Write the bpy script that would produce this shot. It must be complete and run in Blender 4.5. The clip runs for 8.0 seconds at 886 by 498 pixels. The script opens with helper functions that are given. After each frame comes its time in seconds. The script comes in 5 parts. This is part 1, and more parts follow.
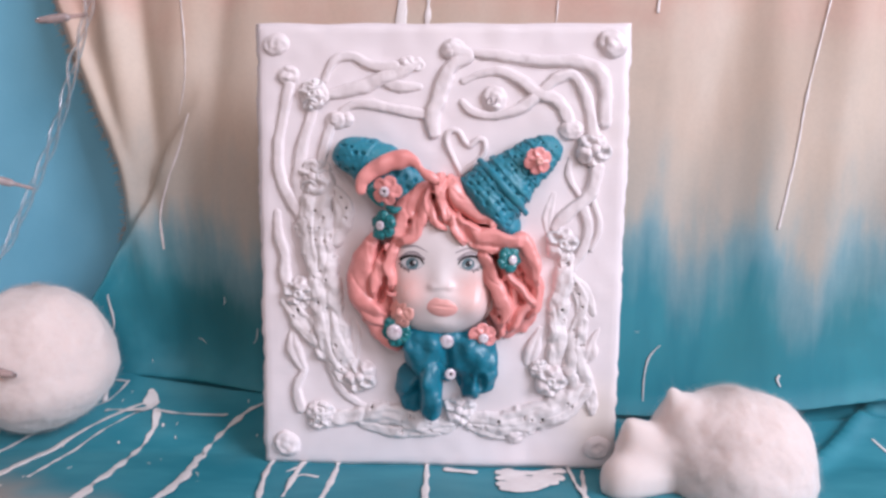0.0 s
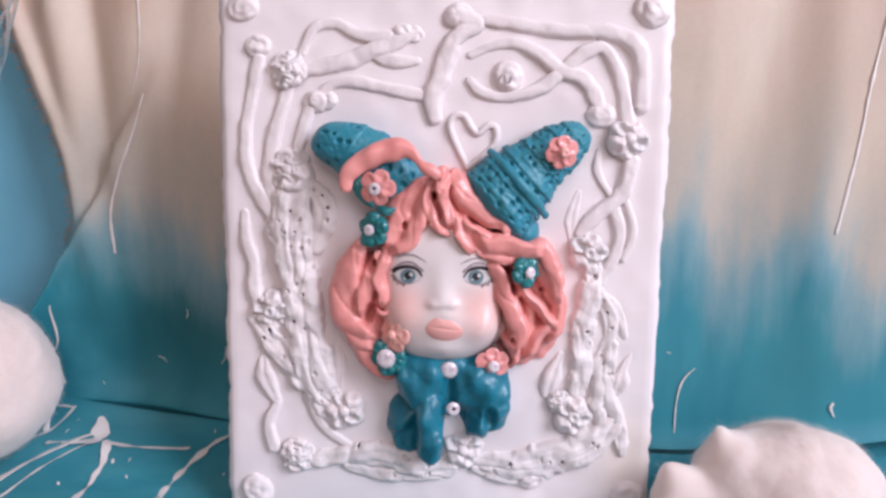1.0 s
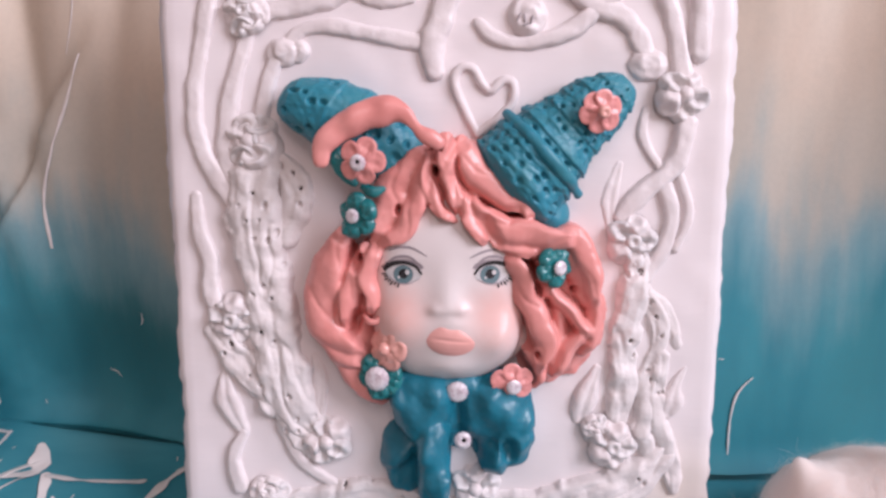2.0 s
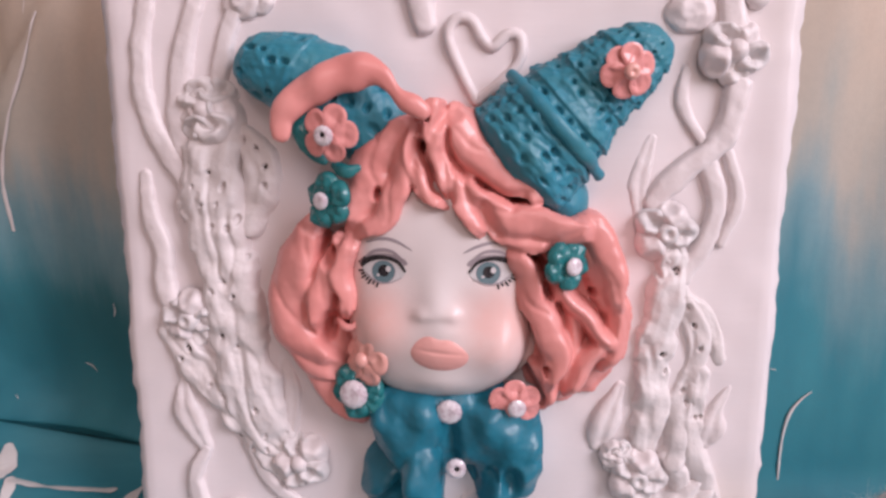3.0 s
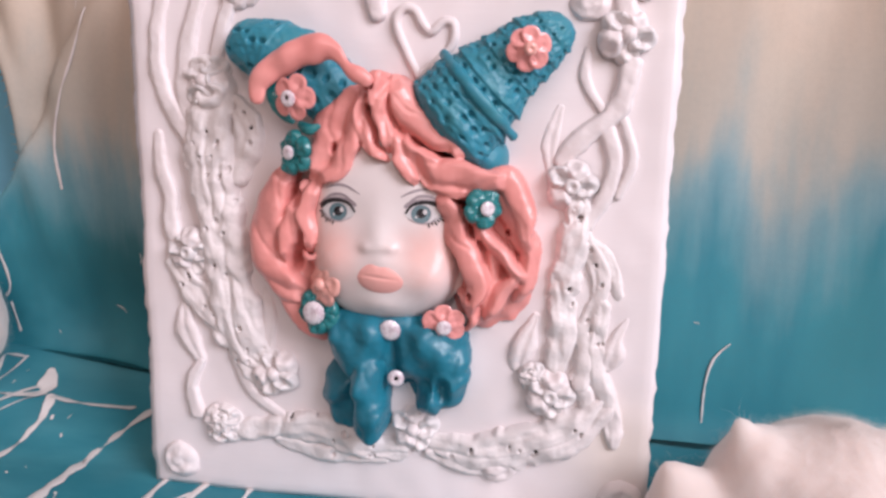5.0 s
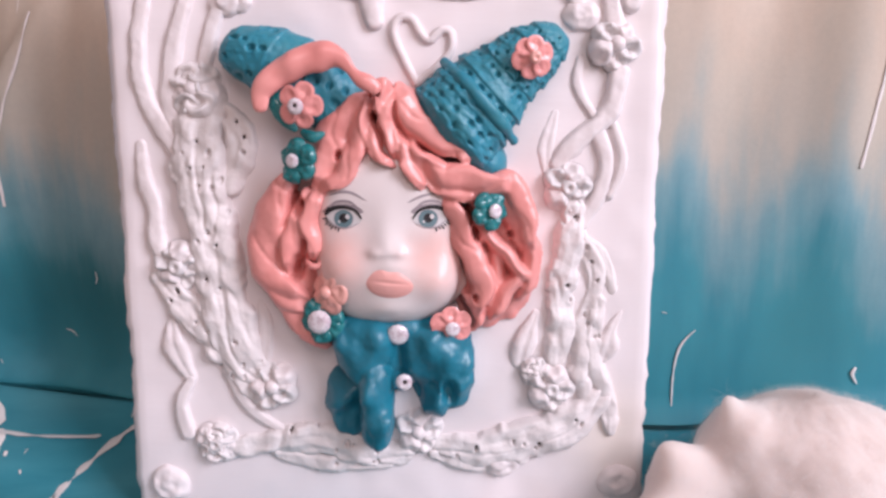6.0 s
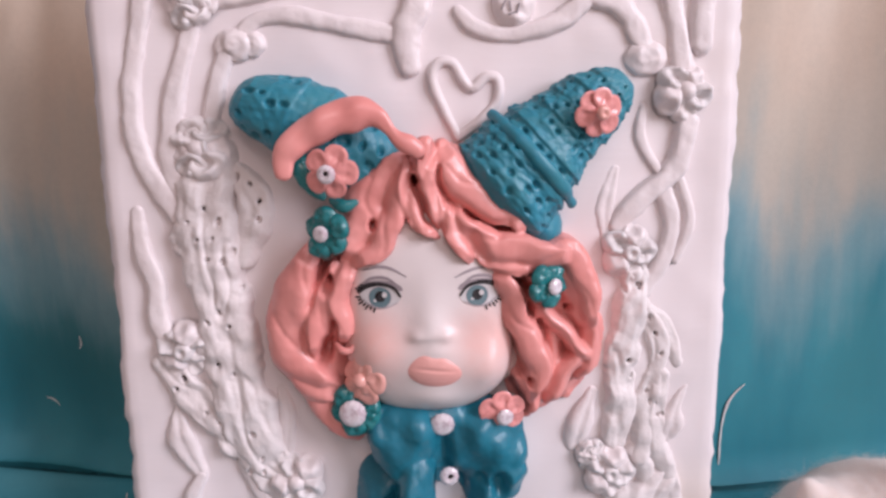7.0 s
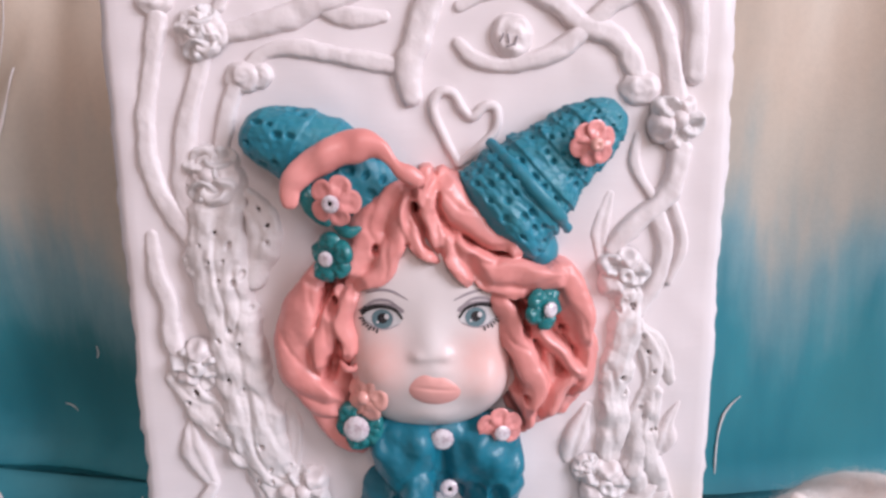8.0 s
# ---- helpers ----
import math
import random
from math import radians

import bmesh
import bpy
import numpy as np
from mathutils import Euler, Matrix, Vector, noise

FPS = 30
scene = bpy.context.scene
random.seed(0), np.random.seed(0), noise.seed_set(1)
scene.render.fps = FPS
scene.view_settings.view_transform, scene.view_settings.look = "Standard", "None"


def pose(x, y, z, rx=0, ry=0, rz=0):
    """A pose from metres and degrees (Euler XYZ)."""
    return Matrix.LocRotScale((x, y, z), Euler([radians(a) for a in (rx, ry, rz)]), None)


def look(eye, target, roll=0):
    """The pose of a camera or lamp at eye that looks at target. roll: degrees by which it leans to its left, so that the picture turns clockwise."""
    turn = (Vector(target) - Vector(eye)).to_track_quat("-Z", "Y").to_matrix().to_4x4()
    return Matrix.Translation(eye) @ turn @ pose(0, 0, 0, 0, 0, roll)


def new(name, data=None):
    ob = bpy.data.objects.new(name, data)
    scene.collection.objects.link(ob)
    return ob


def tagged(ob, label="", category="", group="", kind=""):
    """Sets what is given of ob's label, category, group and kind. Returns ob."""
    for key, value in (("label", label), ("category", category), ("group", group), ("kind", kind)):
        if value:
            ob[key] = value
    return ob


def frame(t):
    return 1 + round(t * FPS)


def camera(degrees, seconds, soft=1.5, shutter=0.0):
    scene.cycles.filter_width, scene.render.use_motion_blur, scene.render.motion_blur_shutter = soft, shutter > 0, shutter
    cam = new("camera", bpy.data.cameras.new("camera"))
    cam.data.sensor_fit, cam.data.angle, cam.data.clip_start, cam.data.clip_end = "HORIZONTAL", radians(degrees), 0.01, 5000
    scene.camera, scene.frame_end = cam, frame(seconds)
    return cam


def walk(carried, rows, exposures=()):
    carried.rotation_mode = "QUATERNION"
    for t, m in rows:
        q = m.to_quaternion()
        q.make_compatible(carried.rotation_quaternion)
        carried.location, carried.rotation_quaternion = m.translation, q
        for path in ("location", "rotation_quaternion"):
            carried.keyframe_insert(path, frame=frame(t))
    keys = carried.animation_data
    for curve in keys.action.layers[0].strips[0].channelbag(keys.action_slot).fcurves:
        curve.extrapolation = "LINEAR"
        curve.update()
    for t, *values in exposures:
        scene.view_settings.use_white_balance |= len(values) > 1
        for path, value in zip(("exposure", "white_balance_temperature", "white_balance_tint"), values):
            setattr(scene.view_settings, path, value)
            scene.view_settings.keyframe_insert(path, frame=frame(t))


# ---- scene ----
cam = camera(65.32, 8.0, soft=2.8)
# seconds, eye, yaw, pitch, roll
PATH = [
    (0, 0.01489, -0.37533, 0.16107, 2.077, -5.741, 0.375),
    (0.5, 0.00935, -0.34418, 0.16079, 2.503, -6.416, 0.516),
    (1, 0.00744, -0.31125, 0.16259, 1.299, -6.457, 0.715),
    (1.5, 0.00506, -0.27318, 0.15908, 1.275, -7.924, 0.326),
    (1.7, 0.00488, -0.26256, 0.15698, 1.312, -7.412, 0.038),
    (2.8, 0.01261, -0.20685, 0.15772, 2.898, -9.691, -0.234),
    (3, 0.01877, -0.20323, 0.15656, 4.949, -9.898, -0.076),
    (3.5, 0.0423, -0.20371, 0.14976, 9.311, -10.433, -0.29),
    (4, 0.05076, -0.21989, 0.14672, 8.711, -9.962, 0.465),
    (4.5, 0.06026, -0.23536, 0.14784, 10.043, -8.975, 1.169),
    (4.7, 0.06105, -0.23945, 0.14553, 10.02, -9.144, 0.967),
    (5.8, 0.03734, -0.25561, 0.13955, 2.674, -7.91, 0.531),
    (6, 0.02112, -0.25449, 0.14048, 0.206, -8.132, -0.09),
    (6.5, -0.00844, -0.2358, 0.15143, -2.703, -8.731, -0.883),
    (7, -0.00402, -0.219, 0.16565, -2.502, -9.529, -0.796),
    (7.5, -0.00517, -0.22156, 0.1766, -2.476, -9.652, -0.853),
    (8, -0.00029, -0.2258, 0.17743, -1.454, -10.33, -0.798),
]


def aimed(x, y, z, yaw, pitch, roll):
    a, b = radians(yaw), radians(pitch)
    return look((x, y, z), (x - math.sin(a) * math.cos(b), y + math.cos(a) * math.cos(b), z + math.sin(b)), roll)


walk(cam, [(t, aimed(*row)) for t, *row in PATH], exposures=[(0.0, 0.08, 6100, 21), (1.5, 0.06, 6200, 22), (3.0, -0.14, 6650, 27), (3.5, 0.02, 6600, 24), (4.5, 0.04, 6600, 22), (6.0, 0.14, 6350, 24), (6.5, 0.11, 6300, 22), (7.0, -0.07, 6450, 24), (8.0, 0.02, 6280, 20)])

# ---- light ----
world = bpy.data.worlds.new("world")
scene.world = world
world.use_nodes = True
sky = world.node_tree.nodes.new("ShaderNodeTexSky")
sky.sky_type, sky.sun_disc = "NISHITA", False
sky.sun_elevation, sky.sun_rotation = radians(35), radians(100)
world.node_tree.links.new(sky.outputs[0], world.node_tree.nodes["Background"].inputs[0])
world.node_tree.nodes["Background"].inputs[1].default_value = 0.06


def area_lamp(name, eye, target, width, height, watts, colour):
    data = bpy.data.lights.new(name, "AREA")
    data.shape, data.size, data.size_y, data.energy, data.color = "RECTANGLE", width, height, watts, colour
    lamp = new(name, data)
    lamp.matrix_world = look(eye, target)
    return lamp


# daylight in the window of the right-hand wall, and an unseen warm fill added in front
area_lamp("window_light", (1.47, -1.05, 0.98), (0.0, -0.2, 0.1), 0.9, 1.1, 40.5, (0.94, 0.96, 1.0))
area_lamp("warm_fill_light", (0.10, -1.5, 1.15), (0.0, 0.0, 0.1), 0.7, 0.7, 6.4, (1.0, 0.88, 0.81))


# ---- materials ----
def node(tree, kind, **values):
    n = tree.nodes.new("ShaderNode" + kind)
    for key, value in values.items():
        n.inputs[key.replace("_", " ")].default_value = value
    return n


def wire(tree, a, b):
    tree.links.new(a, b)


def math_node(tree, op, a, b=None, c=None, clamp=False):
    n = tree.nodes.new("ShaderNodeMath")
    n.operation, n.use_clamp = op, clamp
    for i, value in enumerate((a, b, c)):
        if value is None:
            continue
        if isinstance(value, (int, float)):
            n.inputs[i].default_value = value
        else:
            wire(tree, value, n.inputs[i])
    return n.outputs[0]


def blend(tree, factor, a, b, mode="MIX"):
    n = tree.nodes.new("ShaderNodeMix")
    n.data_type, n.blend_type = "RGBA", mode
    for i, value in ((0, factor), (6, a), (7, b)):
        if isinstance(value, (int, float)):
            n.inputs[i].default_value = value
        elif isinstance(value, tuple):
            n.inputs[i].default_value = (*value, 1)
        else:
            wire(tree, value, n.inputs[i])
    return n.outputs[2]


def place_vector(tree, scale=(1, 1, 1), turn=(0, 0, 0)):
    co = tree.nodes.new("ShaderNodeTexCoord")
    m = tree.nodes.new("ShaderNodeMapping")
    m.inputs["Scale"].default_value = scale
    m.inputs["Rotation"].default_value = [radians(a) for a in turn]
    wire(tree, co.outputs["Object"], m.inputs["Vector"])
    return m.outputs[0]


def grain(tree, scale, detail=4.0, rough=0.55, stretch=(1, 1, 1), turn=(0, 0, 0)):
    n = node(tree, "TexNoise", Scale=scale, Detail=detail, Roughness=rough)
    wire(tree, place_vector(tree, stretch, turn), n.inputs["Vector"])
    return n.outputs["Fac"]


def ramp(tree, value, low, high):
    n = tree.nodes.new("ShaderNodeMapRange")
    n.interpolation_type = "SMOOTHSTEP"
    n.inputs["From Min"].default_value, n.inputs["From Max"].default_value = low, high
    wire(tree, value, n.inputs["Value"])
    return n.outputs[0]


def begin(name, roughness, coat=0.0):
    m = bpy.data.materials.new(name)
    m.use_nodes = True
    shader = m.node_tree.nodes["Principled BSDF"]
    shader.inputs["Roughness"].default_value = roughness
    shader.inputs["Coat Weight"].default_value = coat
    shader.inputs["Coat Roughness"].default_value = 0.15
    return m, m.node_tree, shader


def relief(tree, shader, height, strength, distance):
    b = node(tree, "Bump", Strength=strength, Distance=distance)
    wire(tree, height, b.inputs["Height"])
    wire(tree, b.outputs[0], shader.inputs["Normal"])


def clay(name, colour, dark, roughness, coat=0.0, bump=0.25, size=260.0, specks=False):
    """Painted air-dry clay: two tones at two scales, fine brush relief, shade of open pits painted as dark specks."""
    m, tree, shader = begin(name, roughness, coat)
    coarse = ramp(tree, grain(tree, 55.0, 3.0), 0.3, 0.75)
    fine = ramp(tree, grain(tree, size * 1.7, 5.0), 0.35, 0.8)
    tone = blend(tree, math_node(tree, "MULTIPLY", coarse, 0.45), colour, dark)
    tone = blend(tree, math_node(tree, "MULTIPLY", fine, 0.25), tone, dark)
    height = grain(tree, size, 4.0, 0.6)
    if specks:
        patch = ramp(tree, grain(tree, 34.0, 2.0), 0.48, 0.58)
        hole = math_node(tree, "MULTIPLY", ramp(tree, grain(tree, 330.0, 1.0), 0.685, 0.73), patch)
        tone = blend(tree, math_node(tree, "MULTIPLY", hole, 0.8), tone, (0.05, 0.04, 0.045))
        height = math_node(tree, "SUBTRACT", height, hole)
    wire(tree, tone, shader.inputs["Base Color"])
    relief(tree, shader, height, bump, 0.0008)
    wire(tree, math_node(tree, "ADD", math_node(tree, "MULTIPLY", fine, 0.18), roughness - 0.06), shader.inputs["Roughness"])
    return m


WHITE = clay("white_clay", (0.79, 0.73, 0.73), (0.69, 0.61, 0.60), 0.46, 0.10, 0.42, specks=False)
BARK = clay("white_bark_clay", (0.77, 0.725, 0.72), (0.67, 0.60, 0.585), 0.48, 0.06, 0.55, 330.0, specks=False)
CORAL = clay("coral_clay", (0.80, 0.335, 0.305), (0.70, 0.22, 0.195), 0.38, 0.22, 0.18, 160.0)
PINK = clay("pink_clay", (0.80, 0.33, 0.31), (0.72, 0.24, 0.22), 0.30, 0.3, 0.15, 240.0)
PEACH = clay("peach_clay", (0.80, 0.42, 0.365), (0.74, 0.32, 0.27), 0.30, 0.3, 0.15, 240.0)
TEAL = clay("teal_clay", (0.008, 0.185, 0.265), (0.006, 0.105, 0.155), 0.38, 0.08, 0.25, 300.0)
HORN = clay("matt_teal_clay", (0.014, 0.225, 0.325), (0.05, 0.215, 0.215), 0.46, 0.0, 0.3, 300.0)
GREEN = clay("sea_green_clay", (0.012, 0.20, 0.215), (0.008, 0.12, 0.12), 0.30, 0.3, 0.2, 300.0)


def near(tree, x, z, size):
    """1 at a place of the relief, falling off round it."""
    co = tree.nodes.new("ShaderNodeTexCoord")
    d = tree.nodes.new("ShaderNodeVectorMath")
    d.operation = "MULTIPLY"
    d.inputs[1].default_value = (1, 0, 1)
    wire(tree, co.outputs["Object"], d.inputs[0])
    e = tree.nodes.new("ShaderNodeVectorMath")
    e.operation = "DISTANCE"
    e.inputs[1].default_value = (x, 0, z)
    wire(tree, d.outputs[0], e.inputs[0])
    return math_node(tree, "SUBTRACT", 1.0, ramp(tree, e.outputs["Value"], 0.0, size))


def board_paint():
    """Thick white primer brushed on a panel, faintly stained."""
    m, tree, shader = begin("white_primer", 0.38, 0.12)
    stain = ramp(tree, grain(tree, 14.0, 3.0), 0.45, 0.85)
    tone = blend(tree, math_node(tree, "MULTIPLY", stain, 0.5), (0.81, 0.748, 0.755), (0.73, 0.65, 0.61))
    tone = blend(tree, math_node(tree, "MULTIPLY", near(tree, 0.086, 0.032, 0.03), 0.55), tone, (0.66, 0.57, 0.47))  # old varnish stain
    wire(tree, tone, shader.inputs["Base Color"])
    brush = grain(tree, 60.0, 5.0, 0.6, (1.0, 1.0, 6.0))
    relief(tree, shader, brush, 0.11, 0.0008)
    return m


# near-black for pit floors: the shade inside the holes, put into the colour
PIT = clay("pit_shade_paint", (0.10, 0.075, 0.07), (0.05, 0.04, 0.04), 0.7, 0.0, 0.1)
PITTED = clay("pitted_white_clay", (0.71, 0.68, 0.68), (0.60, 0.55, 0.54), 0.40, 0.1, 0.4, 330.0, specks=True)


BOARD = board_paint()


def porcelain():
    """Pale painted doll face with dabbed coral blusher."""
    m, tree, shader = begin("painted_porcelain", 0.45, 0.30)
    blot = ramp(tree, grain(tree, 90.0, 3.0), 0.3, 0.8)
    tone = blend(tree, math_node(tree, "MULTIPLY", blot, 0.3), (0.73, 0.665, 0.655), (0.70, 0.62, 0.605))
    for x, z, size in ((-0.0185, 0.1025, 0.0210), (0.0180, 0.1020, 0.0190)):
        dab = math_node(tree, "MULTIPLY", near(tree, x, z, size), math_node(tree, "ADD", math_node(tree, "MULTIPLY", blot, 0.3), 0.55))
        tone = blend(tree, dab, tone, (0.80, 0.40, 0.345))
    wire(tree, tone, shader.inputs["Base Color"])
    relief(tree, shader, grain(tree, 300.0, 3.0), 0.08, 0.0006)
    return m


PORCELAIN = porcelain()
LIP = clay("lip_paint", (0.83, 0.43, 0.39), (0.79, 0.35, 0.31), 0.42, 0.1, 0.1, 400.0)
EYE_WHITE = clay("eye_white_paint", (0.62, 0.60, 0.60), (0.50, 0.50, 0.51), 0.25, 0.2, 0.02, 400.0)
IRIS = clay("grey_blue_paint", (0.14, 0.225, 0.25), (0.05, 0.10, 0.12), 0.2, 0.4, 0.02, 900.0)
INK = clay("black_ink_line", (0.015, 0.014, 0.018), (0.03, 0.028, 0.03), 0.3, 0.2, 0.02, 400.0)
SHADOW_PAINT = clay("grey_eye_paint", (0.36, 0.31, 0.33), (0.25, 0.21, 0.23), 0.35, 0.1, 0.02, 400.0)


def stone():
    m, tree, shader = begin("faceted_rhinestone", 0.12, 0.6)
    tone = blend(tree, ramp(tree, grain(tree, 190.0, 2.0), 0.4, 0.65), (0.76, 0.71, 0.745), (0.58, 0.48, 0.525))
    wire(tree, tone, shader.inputs["Base Color"])
    shader.inputs["Subsurface Weight"].default_value = 0.2
    shader.inputs["Subsurface Radius"].default_value = (0.002, 0.002, 0.002)
    return m


STONE = stone()


def painted_cloth():
    """Backdrop cloth: teal sprayed upwards into beige and a blush of coral, in upright streaks."""
    m, tree, shader = begin("painted_backdrop_cloth", 0.62)
    co = tree.nodes.new("ShaderNodeTexCoord")
    xyz = tree.nodes.new("ShaderNodeSeparateXYZ")
    wire(tree, co.outputs["Object"], xyz.inputs[0])
    x, z = xyz.outputs["X"], xyz.outputs["Z"]
    streak = grain(tree, 30.0, 4.0, 0.5, (1.0, 0.3, 0.22), (0, 9, 0))
    fine = grain(tree, 120.0, 3.0, 0.6, (1.0, 0.3, 0.16), (0, 6, 0))
    broad = grain(tree, 9.0, 2.0, 0.5, (1.0, 0.5, 0.8))
    cloud = grain(tree, 24.0, 3.0, 0.5)
    # how high the teal was brushed up across the cloth, 0 to 0.2 m
    curve = tree.nodes.new("ShaderNodeFloatCurve")
    line = curve.mapping.curves[0]
    brushed = ((-0.30, 0.150), (-0.20, 0.141), (-0.165, 0.136), (-0.135, 0.116), (-0.118, 0.112), (0.0, 0.12), (0.105, 0.130), (0.120, 0.134), (0.130, 0.139), (0.138, 0.130),
               (0.147, 0.108), (0.156, 0.110), (0.170, 0.126), (0.190, 0.134), (0.206, 0.118), (0.224, 0.100), (0.240, 0.116), (0.254, 0.130), (0.30, 0.142))
    while len(line.points) < len(brushed):
        line.points.new(0.5, 0.5)
    for point, (px, pz) in zip(line.points, brushed):
        point.location = ((px + 0.3) / 0.6, pz / 0.2)
    curve.mapping.update()
    wire(tree, math_node(tree, "DIVIDE", math_node(tree, "ADD", x, 0.3), 0.6, clamp=True), curve.inputs["Value"])
    level = math_node(tree, "SUBTRACT", z, math_node(tree, "MULTIPLY", curve.outputs[0], 0.2))
    for noisy, amount in ((streak, 0.046), (fine, 0.034), (cloud, 0.030)):
        level = math_node(tree, "ADD", level, math_node(tree, "MULTIPLY", math_node(tree, "SUBTRACT", noisy, 0.5), amount))
    veil, beige_part = ramp(tree, level, -0.052, 0.0), ramp(tree, level, -0.015, 0.022)
    teal = blend(tree, ramp(tree, streak, 0.35, 0.7), (0.010, 0.195, 0.255), (0.030, 0.27, 0.33))
    teal = blend(tree, math_node(tree, "MULTIPLY", ramp(tree, broad, 0.5, 0.8), 0.5), teal, (0.015, 0.155, 0.175))
    teal = blend(tree, math_node(tree, "MULTIPLY", ramp(tree, cloud, 0.52, 0.72), 0.35), teal, (0.06, 0.34, 0.42))
    teal = blend(tree, math_node(tree, "MULTIPLY", near(tree, -0.135, 0.075, 0.085), 0.75), teal, (0.012, 0.115, 0.120))  # a greener coat, with part of the plaque's shade painted in
    teal = blend(tree, math_node(tree, "MULTIPLY", veil, 0.80), teal, (0.23, 0.365, 0.395))
    beige = blend(tree, ramp(tree, streak, 0.3, 0.7), (0.545, 0.43, 0.335), (0.62, 0.525, 0.43))
    beige = blend(tree, math_node(tree, "MULTIPLY", ramp(tree, broad, 0.4, 0.7), 0.5), beige, (0.50, 0.38, 0.27))
    beige = blend(tree, math_node(tree, "MULTIPLY", ramp(tree, cloud, 0.5, 0.75), 0.45), beige, (0.46, 0.43, 0.36))
    beige = blend(tree, math_node(tree, "MULTIPLY", math_node(tree, "SUBTRACT", 1.0, ramp(tree, level, 0.010, 0.085)), 0.65), beige, (0.41, 0.41, 0.365))
    wisp = math_node(tree, "MULTIPLY", ramp(tree, grain(tree, 42.0, 4.0, 0.6, (1.0, 0.3, 0.25), (0, 12, 0)), 0.46, 0.70), math_node(tree, "SUBTRACT", 1.0, ramp(tree, level, 0.015, 0.075)))
    beige = blend(tree, math_node(tree, "MULTIPLY", wisp, 0.6), beige, (0.29, 0.385, 0.385))
    rise = math_node(tree, "ADD", math_node(tree, "DIVIDE", math_node(tree, "SUBTRACT", z, 0.272), 0.05), math_node(tree, "MULTIPLY", math_node(tree, "SUBTRACT", cloud, 0.5), 2.5))
    beige = blend(tree, math_node(tree, "MULTIPLY", ramp(tree, rise, -0.9, 1.0), 0.6), beige, (0.62, 0.28, 0.21))
    tone = blend(tree, beige_part, teal, beige)
    tone = blend(tree, math_node(tree, "MULTIPLY", ramp(tree, grain(tree, 420.0, 3.0), 0.3, 0.8), 0.06), tone, (0.1, 0.1, 0.1))
    wire(tree, tone, shader.inputs["Base Color"])
    relief(tree, shader, math_node(tree, "ADD", grain(tree, 1300.0, 2.0), math_node(tree, "MULTIPLY", broad, 2.0)), 0.10, 0.0006)
    return m


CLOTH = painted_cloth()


def ground_cloth():
    m, tree, shader = begin("painted_ground_cloth", 0.6)
    co = tree.nodes.new("ShaderNodeTexCoord")
    xyz = tree.nodes.new("ShaderNodeSeparateXYZ")
    wire(tree, co.outputs["Object"], xyz.inputs[0])
    broad = grain(tree, 10.0, 3.0)
    streak = grain(tree, 40.0, 4.0, 0.55, (0.3, 1.0, 1.0))
    teal = blend(tree, ramp(tree, streak, 0.35, 0.7), (0.014, 0.20, 0.26), (0.04, 0.27, 0.335))
    teal = blend(tree, math_node(tree, "MULTIPLY", ramp(tree, broad, 0.45, 0.75), 0.6), teal, (0.075, 0.25, 0.29))
    front = math_node(tree, "MULTIPLY", math_node(tree, "ADD", xyz.outputs["Y"], 0.035), -22.0)
    front = math_node(tree, "ADD", front, math_node(tree, "MULTIPLY", math_node(tree, "SUBTRACT", broad, 0.5), 2.5))
    front = math_node(tree, "SUBTRACT", front, math_node(tree, "MULTIPLY", math_node(tree, "ADD", xyz.outputs["X"], 0.17), 5.0))
    tone = blend(tree, math_node(tree, "MULTIPLY", ramp(tree, front, -0.2, 1.0), 0.85), teal, (0.42, 0.29, 0.22))
    wire(tree, tone, shader.inputs["Base Color"])
    relief(tree, shader, math_node(tree, "ADD", grain(tree, 1300.0, 2.0), math_node(tree, "MULTIPLY", broad, 2.0)), 0.12, 0.0006)
    return m


GROUND = ground_cloth()


def plain(name, colour, dark, roughness, size=30.0, coat=0.0):
    m, tree, shader = begin(name, roughness, coat)
    wire(tree, blend(tree, ramp(tree, grain(tree, size, 5.0), 0.3, 0.75), colour, dark), shader.inputs["Base Color"])
    relief(tree, shader, grain(tree, size * 25, 3.0), 0.15, 0.0006)
    return m


BLUE = plain("blue_cloth", (0.18, 0.49, 0.64), (0.14, 0.43, 0.58), 0.6, 9.0)
PAINT = plain("white_acrylic_paint", (0.80, 0.76, 0.74), (0.72, 0.66, 0.64), 0.3, 90.0, 0.2)
WALLPAINT = plain("grey_beige_wall_paint", (0.52, 0.46, 0.43), (0.46, 0.41, 0.38), 0.7, 3.0)
FLOORWOOD = plain("brown_floor", (0.28, 0.19, 0.13), (0.2, 0.13, 0.09), 0.45, 6.0)
THREAD = plain("raw_cotton_thread", (0.50, 0.43, 0.36), (0.30, 0.27, 0.24), 0.8, 120.0)


def cotton():
    m, tree, shader = begin("cotton_wool", 0.95)
    wire(tree, blend(tree, ramp(tree, grain(tree, 28.0, 3.0), 0.25, 0.8), (0.74, 0.645, 0.605), (0.69, 0.59, 0.55)), shader.inputs["Base Color"])
    shader.inputs["Subsurface Weight"].default_value = 0.7
    shader.inputs["Subsurface Radius"].default_value = (0.016, 0.014, 0.013)
    shader.inputs["Subsurface Scale"].default_value = 1.0
    shader.inputs["Sheen Weight"].default_value = 0.3
    relief(tree, shader, grain(tree, 160.0, 4.0, 0.6, (1, 1, 0.4)), 0.10, 0.0010)
    return m


COTTON = cotton()


